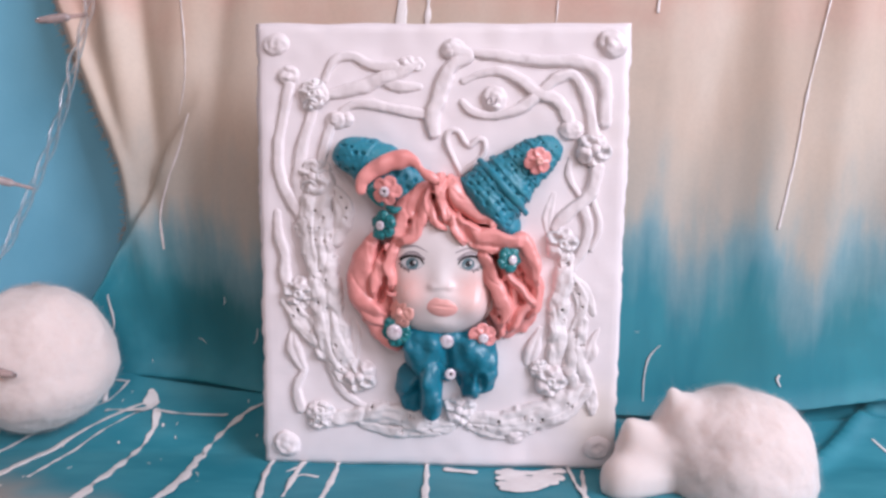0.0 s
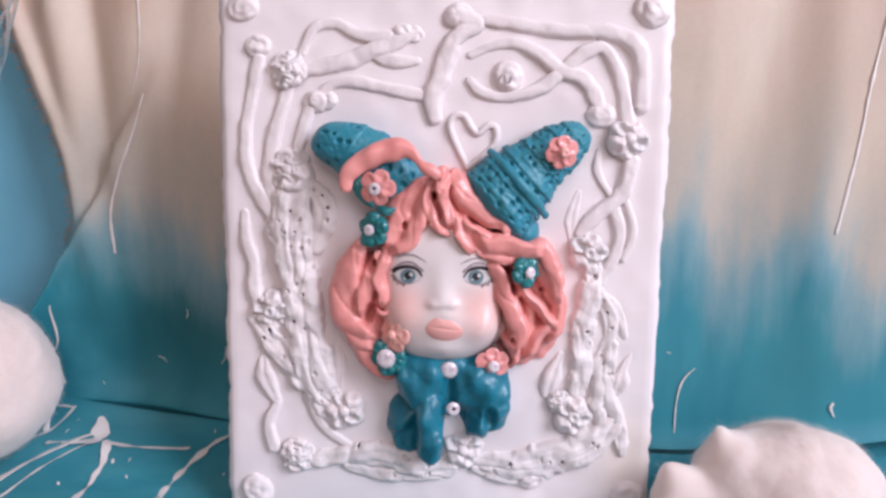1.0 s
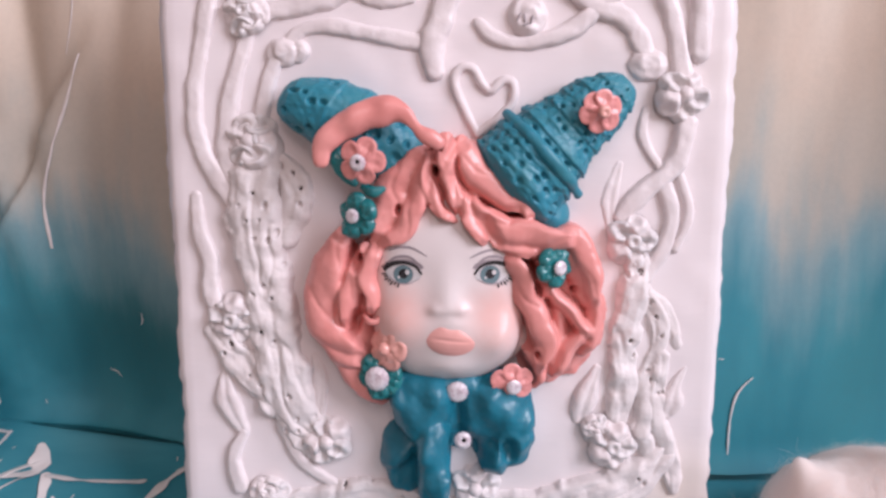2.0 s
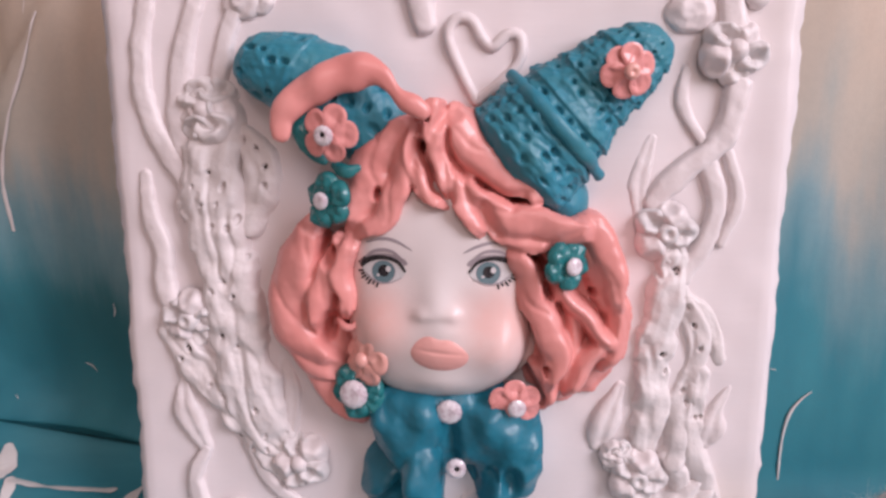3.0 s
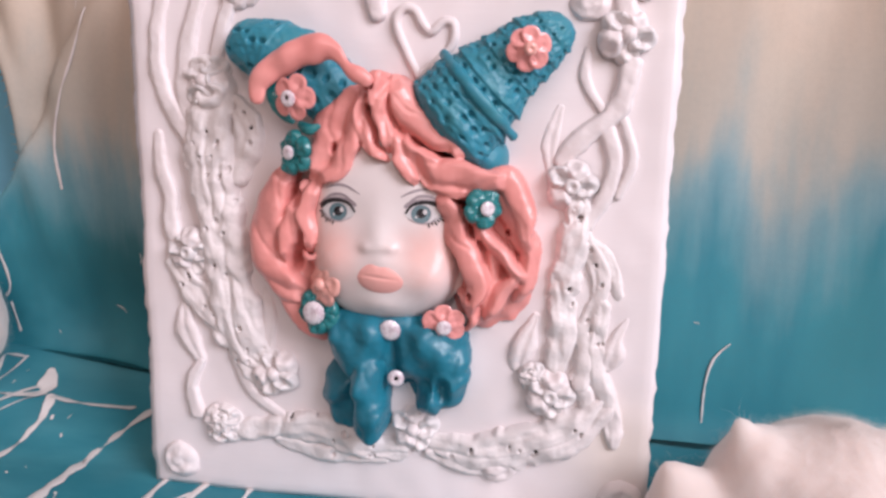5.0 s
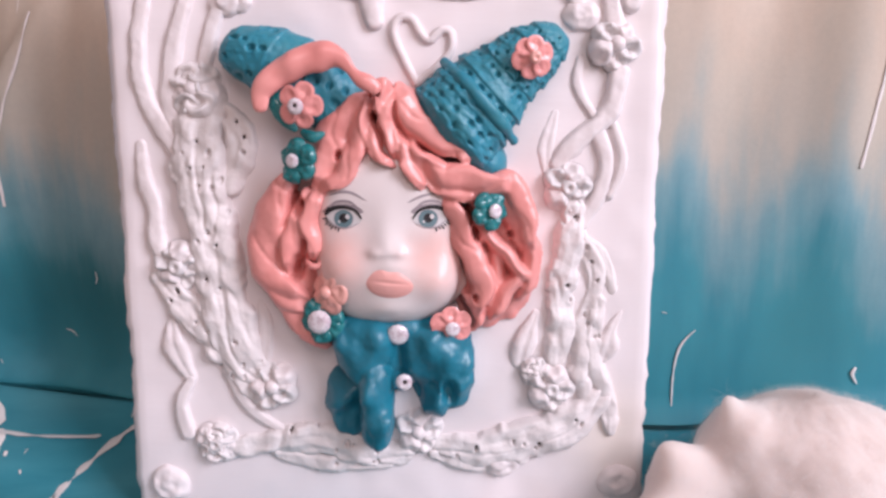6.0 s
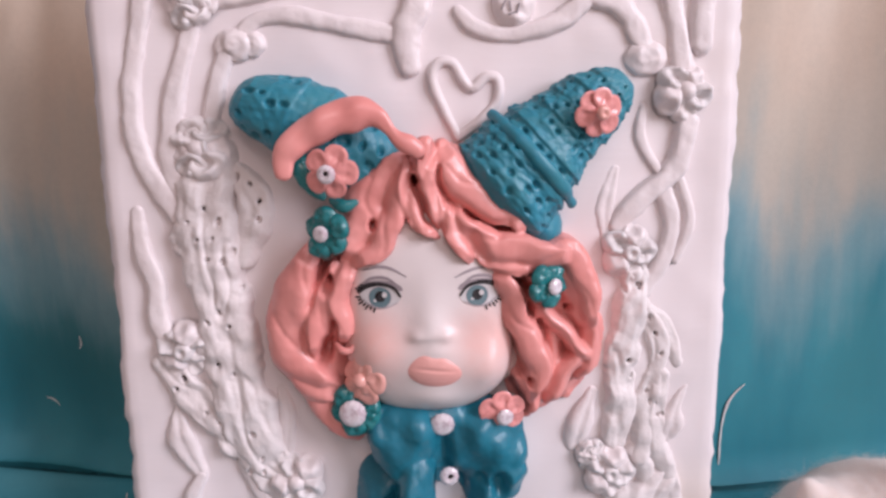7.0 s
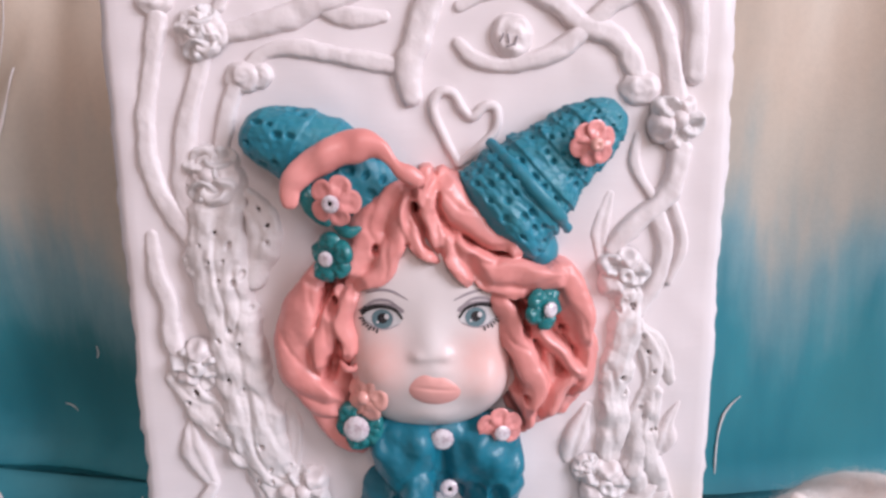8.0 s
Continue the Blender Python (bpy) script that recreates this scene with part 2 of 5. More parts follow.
def cotton_fibre():
    m, tree, shader = begin("cotton_fibre", 0.95)
    shader.inputs["Base Color"].default_value = (0.80, 0.75, 0.72, 1)
    thin = node(tree, "BsdfTranslucent", Color=(0.80, 0.75, 0.72, 1))
    mixed = node(tree, "MixShader", Fac=0.5)
    wire(tree, shader.outputs[0], mixed.inputs[1])
    wire(tree, thin.outputs[0], mixed.inputs[2])
    wire(tree, mixed.outputs[0], tree.nodes["Material Output"].inputs["Surface"])
    return m


FIBRE = cotton_fibre()


def clear_plastic():
    m, tree, shader = begin("clear_plastic", 0.12)
    shader.inputs["Base Color"].default_value = (0.86, 0.84, 0.84, 1)
    shader.inputs["Transmission Weight"].default_value = 0.92
    shader.inputs["IOR"].default_value = 1.4
    relief(tree, shader, grain(tree, 500.0, 2.0), 0.1, 0.0004)
    return m


CLEAR = clear_plastic()


def bulb_plastic():
    m, tree, shader = begin("smoky_bulb_plastic", 0.15, 0.3)
    wire(tree, blend(tree, ramp(tree, grain(tree, 200.0, 3.0), 0.3, 0.75), (0.74, 0.58, 0.54), (0.60, 0.46, 0.43)), shader.inputs["Base Color"])
    shader.inputs["Transmission Weight"].default_value = 0.6
    shader.inputs["IOR"].default_value = 1.4
    return m


BULB = bulb_plastic()


# ---- mesh tools ----
class Shape:
    """Collects points and faces of one mesh; lengths in metres."""

    def __init__(self, *materials):
        self.points, self.faces, self.slots, self.materials = [], [], [], materials

    def sheet(self, rows, slot=0, closed=False):
        base, n = len(self.points), len(rows[0])
        for row in rows:
            self.points.extend(row)
        for i in range(len(rows) - 1):
            for j in range(n if closed else n - 1):
                k = (j + 1) % n
                self.faces.append((base + i * n + j, base + i * n + k, base + (i + 1) * n + k, base + (i + 1) * n + j))
                self.slots.append(slot)

    def fan(self, ring, centre, slot=0):
        base, n = len(self.points), len(ring)
        self.points.extend(ring)
        self.points.append(centre)
        for j in range(n):
            self.faces.append((base + j, base + (j + 1) % n, base + n))
            self.slots.append(slot)

    def scale(self, k):
        self.points = [Vector(p) * k for p in self.points]

    def mesh(self, name, flat=False):
        data = bpy.data.meshes.new(name)
        data.from_pydata([tuple(p) for p in self.points], [], self.faces)
        for m in self.materials:
            data.materials.append(m)
        data.polygons.foreach_set("material_index", self.slots)
        bm = bmesh.new()
        bm.from_mesh(data)
        bmesh.ops.remove_doubles(bm, verts=bm.verts, dist=1e-6)
        bmesh.ops.recalc_face_normals(bm, faces=bm.faces)
        bm.to_mesh(data)
        bm.free()
        data.polygons.foreach_set("use_smooth", [not flat] * len(data.polygons))
        data.update()
        return data


def part(name, data, parent=None, label="", m=None):
    ob = new(name, data)
    if parent is not None:
        ob.parent = parent
    if m is not None:
        ob.matrix_basis = m
    return tagged(ob, label)


def bumpy(p, size, amount, seed=0.0):
    return noise.noise(Vector((p[0] / size + seed, p[1] / size - seed, p[2] / size + 2 * seed))) * amount


def smooth_line(points, step):
    """Points along a Catmull-Rom line; each point may carry more numbers (such as a radius)."""
    pts = [np.array(p, float) for p in points]
    if len(pts) == 2:
        pts = [pts[0], (pts[0] + pts[1]) / 2, pts[1]]
    ext = [2 * pts[0] - pts[1], *pts, 2 * pts[-1] - pts[-2]]
    out = []
    for i in range(1, len(ext) - 2):
        a, b, c, d = ext[i - 1:i + 3]
        n = max(2, int(np.linalg.norm((c - b)[:3]) / step))
        for k in range(n):
            t = k / n
            out.append(0.5 * (2 * b + (c - a) * t + (2 * a - 5 * b + 4 * c - d) * t * t + (3 * b - a - 3 * c + d) * t ** 3))
    out.append(pts[-1])
    return out


def add_tube(shape, points, out=(0, -1, 0), flat=1.0, seg=12, step=0.0012, grooves=0, depth=0.1, twist=0.0, lump=0.0, lump_size=0.004, slot=0, round_ends=True, seed=0.0):
    """A bent tube through points (x, y, z, radius), its section flattened along out, with long grooves if asked."""
    line = smooth_line(points, step)
    out = Vector(out)
    rows, run, n = [], 0.0, len(line)
    for i, p in enumerate(line):
        here = Vector(p[:3])
        ahead = Vector(line[min(i + 1, n - 1)][:3]) - Vector(line[max(i - 1, 0)][:3])
        if ahead.length < 1e-9:
            ahead = Vector((0, 0, 1))
        ahead.normalize()
        side = ahead.cross(out)
        side = side.normalized() if side.length > 1e-6 else ahead.orthogonal().normalized()
        up = side.cross(ahead).normalized()
        run += (here - Vector(line[max(i - 1, 0)][:3])).length
        row = []
        for j in range(seg):
            a = 2 * math.pi * j / seg
            r = max(p[3], 1e-5)
            if grooves:
                r *= 1 - depth + depth * math.cos(grooves * a + twist * run * 1000 + 1.5 * noise.noise(here * 120))
            q = here + side * math.cos(a) * r + up * math.sin(a) * r * flat
            if lump:
                q += (q - here).normalized() * bumpy(q, lump_size, lump, seed)
            row.append(q)
        rows.append(row)
    if round_ends:
        for last in (False, True):
            p, q = (line[-1], line[-2]) if last else (line[0], line[1])
            way = (Vector(p[:3]) - Vector(q[:3])).normalized() * p[3]
            row = rows[-1] if last else rows[0]
            caps = []
            for s, k in ((0.5, 0.87), (0.87, 0.5), (1.0, 0.02)):
                c = Vector(p[:3])
                caps.append([c + (v - c) * k + way * s * 0.8 for v in row])
            rows = rows + caps if last else caps[::-1] + rows
    shape.sheet(rows, slot, True)


def add_dome(shape, cx, cz, rx, rz, high, base=0.0, rings=14, seg=36, power=2.0, edge=0.0, waves=0, lump=0.0, lump_size=0.006, slot=0, seed=0.0, turn=0.0, dip=0.0, creases=0.0, swirl=0.0):
    """A low mound on the panel (x across, z up, out along -y)."""
    rows = []
    for i in range(rings + 1):
        r = i / rings
        row = []
        for j in range(seg):
            a = 2 * math.pi * j / seg
            e = 1 + edge * math.cos(waves * a + seed) + edge * noise.noise(Vector((math.cos(a) * 1.7 + seed, math.sin(a) * 1.7, seed)))
            u, w = math.cos(a) * rx * r * e, math.sin(a) * rz * r * e
            c, s = math.cos(turn), math.sin(turn)
            h = high * max(0.0, 1 - r ** power) ** 0.5 - dip * math.exp(-(r / 0.35) ** 2)
            q = Vector((cx + u * c - w * s, -base - h, cz + u * s + w * c))
            if lump and r < 0.999:
                q.y -= bumpy(q, lump_size, lump, seed) * (1 - r ** 4)
            if swirl:  # a petal wound into a bud
                q.y -= swirl * math.cos(a + 8.5 * r + seed) * (1 - r ** 4) * min(1.0, 2.5 * r)
            if creases and r < 0.999:
                q.y += creases * max(0.0, 1 - abs(bumpy(q, 0.011, 1.0, seed + 4)) * 5) * (1 - r ** 4)
            row.append(q)
        rows.append(row)
    rows.append([Vector((q.x, 0.001, q.z)) for q in rows[-1]])
    shape.sheet(rows, slot, True)


MM = 0.001


# ---- the room round the set ----
def box(name, low, high, material, label, category, kind="structure"):
    bm = bmesh.new()
    bmesh.ops.create_cube(bm, size=1)
    size = Vector(high) - Vector(low)
    for v in bm.verts:
        v.co = Vector(low) + Vector(((v.co.x + 0.5) * size.x, (v.co.y + 0.5) * size.y, (v.co.z + 0.5) * size.z))
    data = bpy.data.meshes.new(name)
    bm.to_mesh(data)
    bm.free()
    data.materials.append(material)
    return tagged(new(name, data), label, category, "", kind)


box("floor", (-1.6, -1.8, -0.06), (1.6, 1.2, -0.012), FLOORWOOD, "plain brown surface under the painted cloth", "floor")
box("ceiling", (-1.6, -1.8, 1.85), (1.6, 1.2, 1.95), WALLPAINT, "plain grey-beige painted ceiling of the room", "ceiling")
box("wall_back", (-1.6, 1.1, -0.012), (1.6, 1.2, 1.85), WALLPAINT, "plain grey-beige wall behind the backdrop", "wall")
box("wall_front", (-1.6, -1.8, -0.012), (1.6, -1.7, 1.85), WALLPAINT, "plain grey-beige wall across the room", "wall")
box("wall_left", (-1.6, -1.7, -0.012), (-1.5, 1.1, 1.85), WALLPAINT, "plain grey-beige side wall of the room", "wall")
right = tagged(new("wall_right"), "plain grey-beige wall with a window opening", "wall", "", "structure")
for low, high in (((1.5, -1.7, -0.012), (1.6, -1.5, 1.85)), ((1.5, -0.6, -0.012), (1.6, 1.1, 1.85)), ((1.5, -1.5, -0.012), (1.6, -0.6, 0.43)), ((1.5, -1.5, 1.53), (1.6, -0.6, 1.85))):
    piece = box("wall_panel", low, high, WALLPAINT, "", "", "")
    piece.parent = right


# ---- painted cloths ----
def ground_height(x, y):
    top = float(np.interp(x, [-0.30, -0.21, -0.12, 0.0, 0.13, 0.226, 0.30], [0.038, 0.035, 0.025, 0.019, 0.017, 0.024, 0.036]))
    return top * min(1.0, max(0.0, (y - 0.01) / 0.06)) ** 1.5


FOLDS = (  # place at height 0.2, slant, width, depth
    (-0.205, -0.15, 0.010, 0.007), (-0.190, -0.10, 0.007, -0.0035), (-0.172, 0.05, 0.013, 0.004), (-0.150, 0.12, 0.008, -0.002),
    (-0.128, 0.10, 0.018, 0.003), (0.165, 0.30, 0.020, -0.004), (0.215, 0.35, 0.018, 0.003), (0.13, 0.1, 0.02, 0.002), (0.27, 0.2, 0.02, -0.005), (0.198, 0.02, 0.012, 0.003), (0.240, 0.06, 0.012, 0.003),
)


def backdrop_depth(x, z):
    y = 0.0625 - 0.035 * max(-0.25, min(0.3, x))
    for place, slant, width, deep in FOLDS:
        d = (x - place - slant * (z - 0.2)) / width
        y -= deep * math.exp(-d * d) * min(1.0, max(0.0, (z - 0.05) / 0.09))
    y += 0.012 * math.exp(-((x + 0.165) / 0.03) ** 2 - ((z - 0.05) / 0.03) ** 2)
    past = x - float(np.interp(z, [0.074, 0.0956, 0.1126, 0.126, 0.144, 0.170, 0.193, 0.23], [-0.2346, -0.220, -0.2108, -0.2006, -0.1908, -0.182, -0.168, -0.150]))
    drape = min(1.0, max(0.0, past / 0.005 + 0.5)) * math.exp(-max(0.0, past) / 0.04)  # a fold lying over the cloth
    y -= 0.011 * drape * drape * (3 - 2 * drape) * min(1.0, max(0.0, (0.225 - z) / 0.06)) * min(1.0, max(0.0, (z - 0.035) / 0.05))
    y += 0.0012 * noise.noise(Vector((x * 14, 0.3, z * 7)))
    return y + 0.05 * max(0.0, z - 0.25)


def backdrop_edge(z):
    return float(np.interp(z, [0.02, 0.052, 0.074, 0.106, 0.129, 0.148, 0.166, 0.203, 0.232, 0.275, 0.60],
                           [-0.262, -0.251, -0.241, -0.220, -0.211, -0.211, -0.214, -0.228, -0.239, -0.254, -0.33])) + 0.0012 * noise.noise(Vector((z * 300, 0, 0)))


def thick_sheet(grid, offset, *materials):
    s = Shape(*materials)
    s.sheet(grid)
    s.sheet([[p + Vector(offset) for p in row] for row in grid])
    for front in (grid[0], grid[-1], [r[0] for r in grid], [r[-1] for r in grid]):
        s.sheet([front, [p + Vector(offset) for p in front]])
    return s


rows = []
ys = np.concatenate([np.linspace(-1.0, -0.12, 12), np.linspace(-0.11, 0.08, 110), np.linspace(0.09, 0.5, 6)])
xs = np.concatenate([np.linspace(-0.9, -0.37, 8), np.linspace(-0.36, 0.36, 150), np.linspace(0.37, 0.9, 8)])
for y in ys:
    row = []
    for x in xs:
        z = ground_height(x, y) + 0.0009 * noise.noise(Vector((x * 22, y * 22, 0.7)))
        d = y - (0.018 + (x - 0.219) * 0.85)  # a lifted fold in the cloth
        if x > 0.15:
            z += 0.0060 * min(1.0, (x - 0.15) / 0.06) * (math.exp(-(d / 0.007) ** 2) if d < 0 else math.exp(-(d / 0.0016) ** 2))
        if y > 0.0625 - 0.035 * x - 0.004:  # the cloth dips where the hanging one meets it
            z -= 1.1 * min(0.006, y - (0.0585 - 0.035 * x)) + 0.3 * max(0.0, y - 0.075)
        row.append(Vector((x, y, max(z, -0.006))))
    rows.append(row)
ground = tagged(new("ground", thick_sheet(rows, (0, 0, -0.0012), GROUND).mesh("ground")), "teal painted cloth lying flat with white paint splashes", "cloth", "", "structure")

rows = []
for i in range(150):
    z = 0.002 + 0.598 * (i / 149) ** 1.35
    row = []
    for j in range(200):
        u = j / 199
        left = backdrop_edge(z)
        x = left + (0.75 - left) * u ** 1.6
        y = backdrop_depth(x, z)
        z0 = max(z, ground_height(x, 0.07) - 0.004)
        y -= 0.002 * max(0.0, 1 - (z0 - ground_height(x, 0.07)) / 0.010) ** 2
        inside = x - left
        y -= 0.006 * math.exp(-((inside - 0.008) / 0.005) ** 2)  # the raw edge rolls over
        if j < 7:
            y += 0.004 * ((7 - j) / 7) ** 2
        row.append(Vector((x, y, z0)))
    rows.append(row)
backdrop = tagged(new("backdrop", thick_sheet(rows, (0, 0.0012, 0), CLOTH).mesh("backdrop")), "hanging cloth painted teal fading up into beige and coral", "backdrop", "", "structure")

rows = []
for i in range(60):
    z = -0.005 + 0.6 * i / 59
    row = []
    for x in np.concatenate([np.linspace(-0.9, -0.31, 24), np.linspace(-0.305, -0.10, 80)]):
        past = min(1.0, max(0.0, (x - backdrop_edge(z) - 0.004) / 0.03))  # behind the painted cloth it falls back
        y = 0.090 + 0.003 * math.sin(x * 17 + z * 3) - 0.06 * min(0.0, x + 0.27) * -1 + 0.002 * noise.noise(Vector((x * 20, 0, z * 6)))
        turn = past
        row.append(Vector((x, y + 0.04 * turn * turn * (3 - 2 * turn), z)))
    rows.append(row)
tagged(new("side_cloth", thick_sheet(rows, (0, 0.0012, 0), BLUE).mesh("side_cloth")), "smooth sky-blue cloth hanging behind the painted one", "cloth", "", "structure")

# frayed threads along the raw edge
for i in range(260):
    z = random.uniform(0.12, 0.29)
    x = backdrop_edge(z)
    y = backdrop_depth(x, z) + 0.003
    s = Shape(THREAD)
    a, b = random.uniform(-0.0045, 0.001), random.uniform(-0.0035, 0.002)
    add_tube(s, [(x + 0.001, y, z, 0.00030), (x + a * 0.6, y - 0.001, z + b * 0.5, 0.00024), (x + a, y - random.uniform(0, 0.003), z + b, 0.0001)], seg=5, step=0.001)
    part("thread", s.mesh("thread"), backdrop, "loose frayed cotton thread")


def drip(points):
    """A dried run of paint standing proud of the backdrop."""
    s = Shape(PAINT)
    line = smooth_line([(x * MM, z * MM, 0.0, r * MM) for x, z, r in points], 0.004)
    add_tube(s, [(x, backdrop_depth(x, z) - 0.0006, z, 0.40 * r * (1 + 0.5 * noise.noise(Vector((x * 200, z * 120, 0.0))))) for x, z, _, r in line], flat=0.40 if points[0][2] < 3 else 0.10, seg=10, step=0.004, lump=0.0004 if points[0][2] < 3 else 0.0012, lump_size=0.006)
    part("paint_drip", s.mesh("paint_drip"), backdrop)


def splash(points):
    """A thrown line of paint on the lying cloth."""
    s = Shape(PAINT)
    line = smooth_line([(x * MM, min(y, 61) * MM, 0.0, r * MM) for x, y, r in points], 0.004)
    add_tube(s, [(x, y, ground_height(x, y) + 0.0005, 0.72 * r * (1 + 0.7 * noise.noise(Vector((x * 110, y * 110, r * 900))))) for x, y, _, r in line], out=(0, 0, 1), flat=0.14 if max(q[2] for q in points) < 4 else 0.06, seg=14, step=0.002, lump=0.0008 if max(q[2] for q in points) < 4 else 0.0022, lump_size=0.007)
    part("paint_splash", s.mesh("paint_splash"), ground)


drip([(-167.5, 279.2, 1), (-165, 251.3, 1), (-165.3, 223.5, 1), (-169.4, 201.5, 0.7)])
drip([(-162.6, 201.3, 0.7), (-167.2, 180.5, 1.4), (-174.3, 159.2, 1.8), (-181.5, 137.7, 2.1), (-181.4, 115.6, 2.1)])
drip([(228.9, 274.8, 1), (221.8, 241.9, 1.4), (215.5, 208.9, 1.8), (211.6, 178.7, 1.8), (206.7, 151.5, 2.1), (203.3, 132.8, 2.1)])
drip([(128.7, 272.8, 1), (127.6, 262.1, 1.8)])
drip([(68.9, 277.2, 1), (67.3, 255.3, 1)])
drip([(136.8, 57.5, 1), (130.7, 50.8, 1), (127.6, 38, 1), (127.1, 12, 1)])
drip([(210.3, 40.5, 1.4), (209.1, 37.6, 1.8), (211.4, 33.3, 1)])
drip([(-214.3, 98.6, 1.4), (-218.9, 85.9, 1.8), (-218.3, 64.2, 2.1), (-221.5, 58.3, 1.8)])
drip([(-219.6, 54.2, 1.4), (-217.8, 38.2, 1.8)])
splash([(-207.7, 68.2, 1.8), (-219.8, 64.7, 2.1), (-219.2, 55.7, 1.8), (-216, 47.9, 2.1), (-210, 55.9, 1.4), (-207.7, 68.2, 1.4)])
splash([(-216, 47.9, 1.8), (-241.9, 33, 1.8), (-259, 7.5, 2.1), (-256.4, -23.6, 2.1)])
splash([(-190.4, 56.5, 2.8), (-188.4, 51.9, 5.6), (-188, 46.1, 6.3), (-196.8, 43.8, 3.1), (-212.6, 42.5, 1.8)])
splash([(-187.6, 50, 2.8), (-203.2, 41.9, 2.8), (-225.7, 20.4, 2.8), (-238.2, -22.7, 3.5), (-237.3, -49.4, 3.5)])
splash([(-185.5, 45.3, 1.8), (-198, 38.5, 1.4), (-214.2, 18.3, 1.4), (-220.7, -25.5, 1.4)])
splash([(-182.1, 44.3, 3.1), (-177.9, 31.5, 2.4), (-179.2, 3.4, 2.8), (-180.6, -46.7, 4.2), (-176.1, -64.3, 4.2)])
splash([(-180.7, 44.4, 2.1), (-165.7, 43.1, 1.8), (-147.7, 43.5, 2.4), (-137.9, 44.3, 3.1)])
splash([(-116.6, 54.6, 2.1), (-126.7, 45.5, 2.1), (-138.6, 18.7, 2.4), (-137.6, -24.6, 3.5), (-140.9, -50.7, 4.2)])
splash([(-95.2, 3.9, 1.8), (-94.5, -15.2, 2.1), (-89, -48.4, 2.4)])
splash([(-78, -41.6, 1.8), (-77.8, -7.1, 2.1), (-75.9, 5.1, 1.8)])
splash([(-57.9, -43.5, 2.1), (-56.8, -16.9, 2.1), (-57.3, 1.9, 1.8)])
splash([(-7.1, 4.3, 1.8), (-6.4, -18, 2.1), (-5.4, -44, 2.4)])
splash([(72.2, 0.6, 1.4), (73.6, -20.6, 1.4), (76.8, -36.8, 1.4)])
splash([(79.5, -2.8, 1.4), (75.4, -37.1, 1.4)])
splash([(4.1, -4.4, 3.5), (19.8, -7.7, 2.8)])
splash([(33.6, -7, 5.6), (50.9, -7.7, 7), (67.5, -3.7, 5.6)])
splash([(33.8, -14.6, 5.6), (50.3, -14.8, 7), (65.3, -11.6, 5.6)])
splash([(34.1, -21.3, 5.2), (46.8, -20.6, 6.3), (61.5, -17.2, 4.9)])
splash([(34.5, -26.8, 4.2), (46.3, -26, 4.9), (57, -22.7, 3.5)])
splash([(-78.9, -21.5, 1.4), (-74.1, -15.7, 1.4), (-65.2, -18.1, 1.8)])
splash([(-83.5, -11.9, 1.4), (-79.4, -7, 1.4)])
splash([(258.3, 34.1, 1.4), (261.1, 25.5, 1.4), (262.9, 16.3, 1.4)])
drip([(-145, 83.6, 0.5), (-144.9, 80.1, 0.9), (-146.1, 77.6, 0.5)])
drip([(-167.4, 52.9, 0.5), (-164.4, 51.7, 0.9), (-162, 49.1, 0.5)])
drip([(-196.5, 39.5, 0.5), (-195.6, 36.3, 0.7), (-196.7, 33.3, 0.5)])
drip([(-123.1, 62.4, 0.5), (-124.2, 55.4, 0.7), (-126.4, 52.2, 0.5)])
drip([(-201.4, 27.3, 0.5), (-200.2, 28.8, 0.5), (-199.6, 31, 0.3)])
drip([(121.4, 66.2, 0.9), (123.3, 65.8, 0.7)])
drip([(-138.4, 26.3, 0.5), (-139.1, 25.2, 0.5)])
for i in range(26):
    x, y = random.uniform(-240, -105), random.uniform(-40, 60)
    splash([(x, y, 0.5), (x + random.uniform(-1.2, 1.2), y + random.uniform(0.5, 2.0), 0.6)])
# broad strokes of white above the panel
drip([(-26, 300, 7), (-27, 275, 7), (-28, 256, 6)])
drip([(-11, 300, 4), (-11, 275, 4), (-12, 252, 3)])

# ---- the relief plaque ----
plaque = tagged(new("relief_plaque"), "white relief plaque with clay doll and flowers, standing on cloth", "plaque")


def make_board():
    s = Shape(BOARD)
    nx, nz, thick = 70, 84, 0.013
    grid = []
    for i in range(nz + 1):
        row = []
        for j in range(nx + 1):
            u, w = j / nx, i / nz
            x, z = -0.0995 + 0.1995 * u, 0.0 + 0.2435 * w
            x -= 0.0015 * (1 - w) * u
            rim = max(abs(2 * u - 1), abs(2 * w - 1))
            if j in (0, nx):
                x += 0.0014 * noise.noise(Vector((0.3, 9 * u, z * 45))) + 0.0011 * noise.noise(Vector((7, u, z * 190)))
            if i in (0, nz):
                z += 0.0006 * noise.noise(Vector((x * 40, 3, 9 * w)))
                z = max(z, 0.0)
            y = -0.0012 * noise.noise(Vector((x * 28, 0, z * 28))) - 0.00045 * noise.noise(Vector((x * 110, 5, z * 110)))
            if rim > 0.985:
                y += 0.0011
            row.append(Vector((x, y, z)))
        grid.append(row)
    s.sheet(grid)
    back = [[Vector((p.x, thick, p.z)) for p in row] for row in grid]
    s.sheet(back)
    for a, b in ((grid[0], back[0]), (grid[-1], back[-1]), ([r[0] for r in grid], [r[0] for r in back]), ([r[-1] for r in grid], [r[-1] for r in back])):
        s.sheet([a, [(p + q) / 2 for p, q in zip(a, b)], b])
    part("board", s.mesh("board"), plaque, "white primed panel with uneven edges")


make_board()


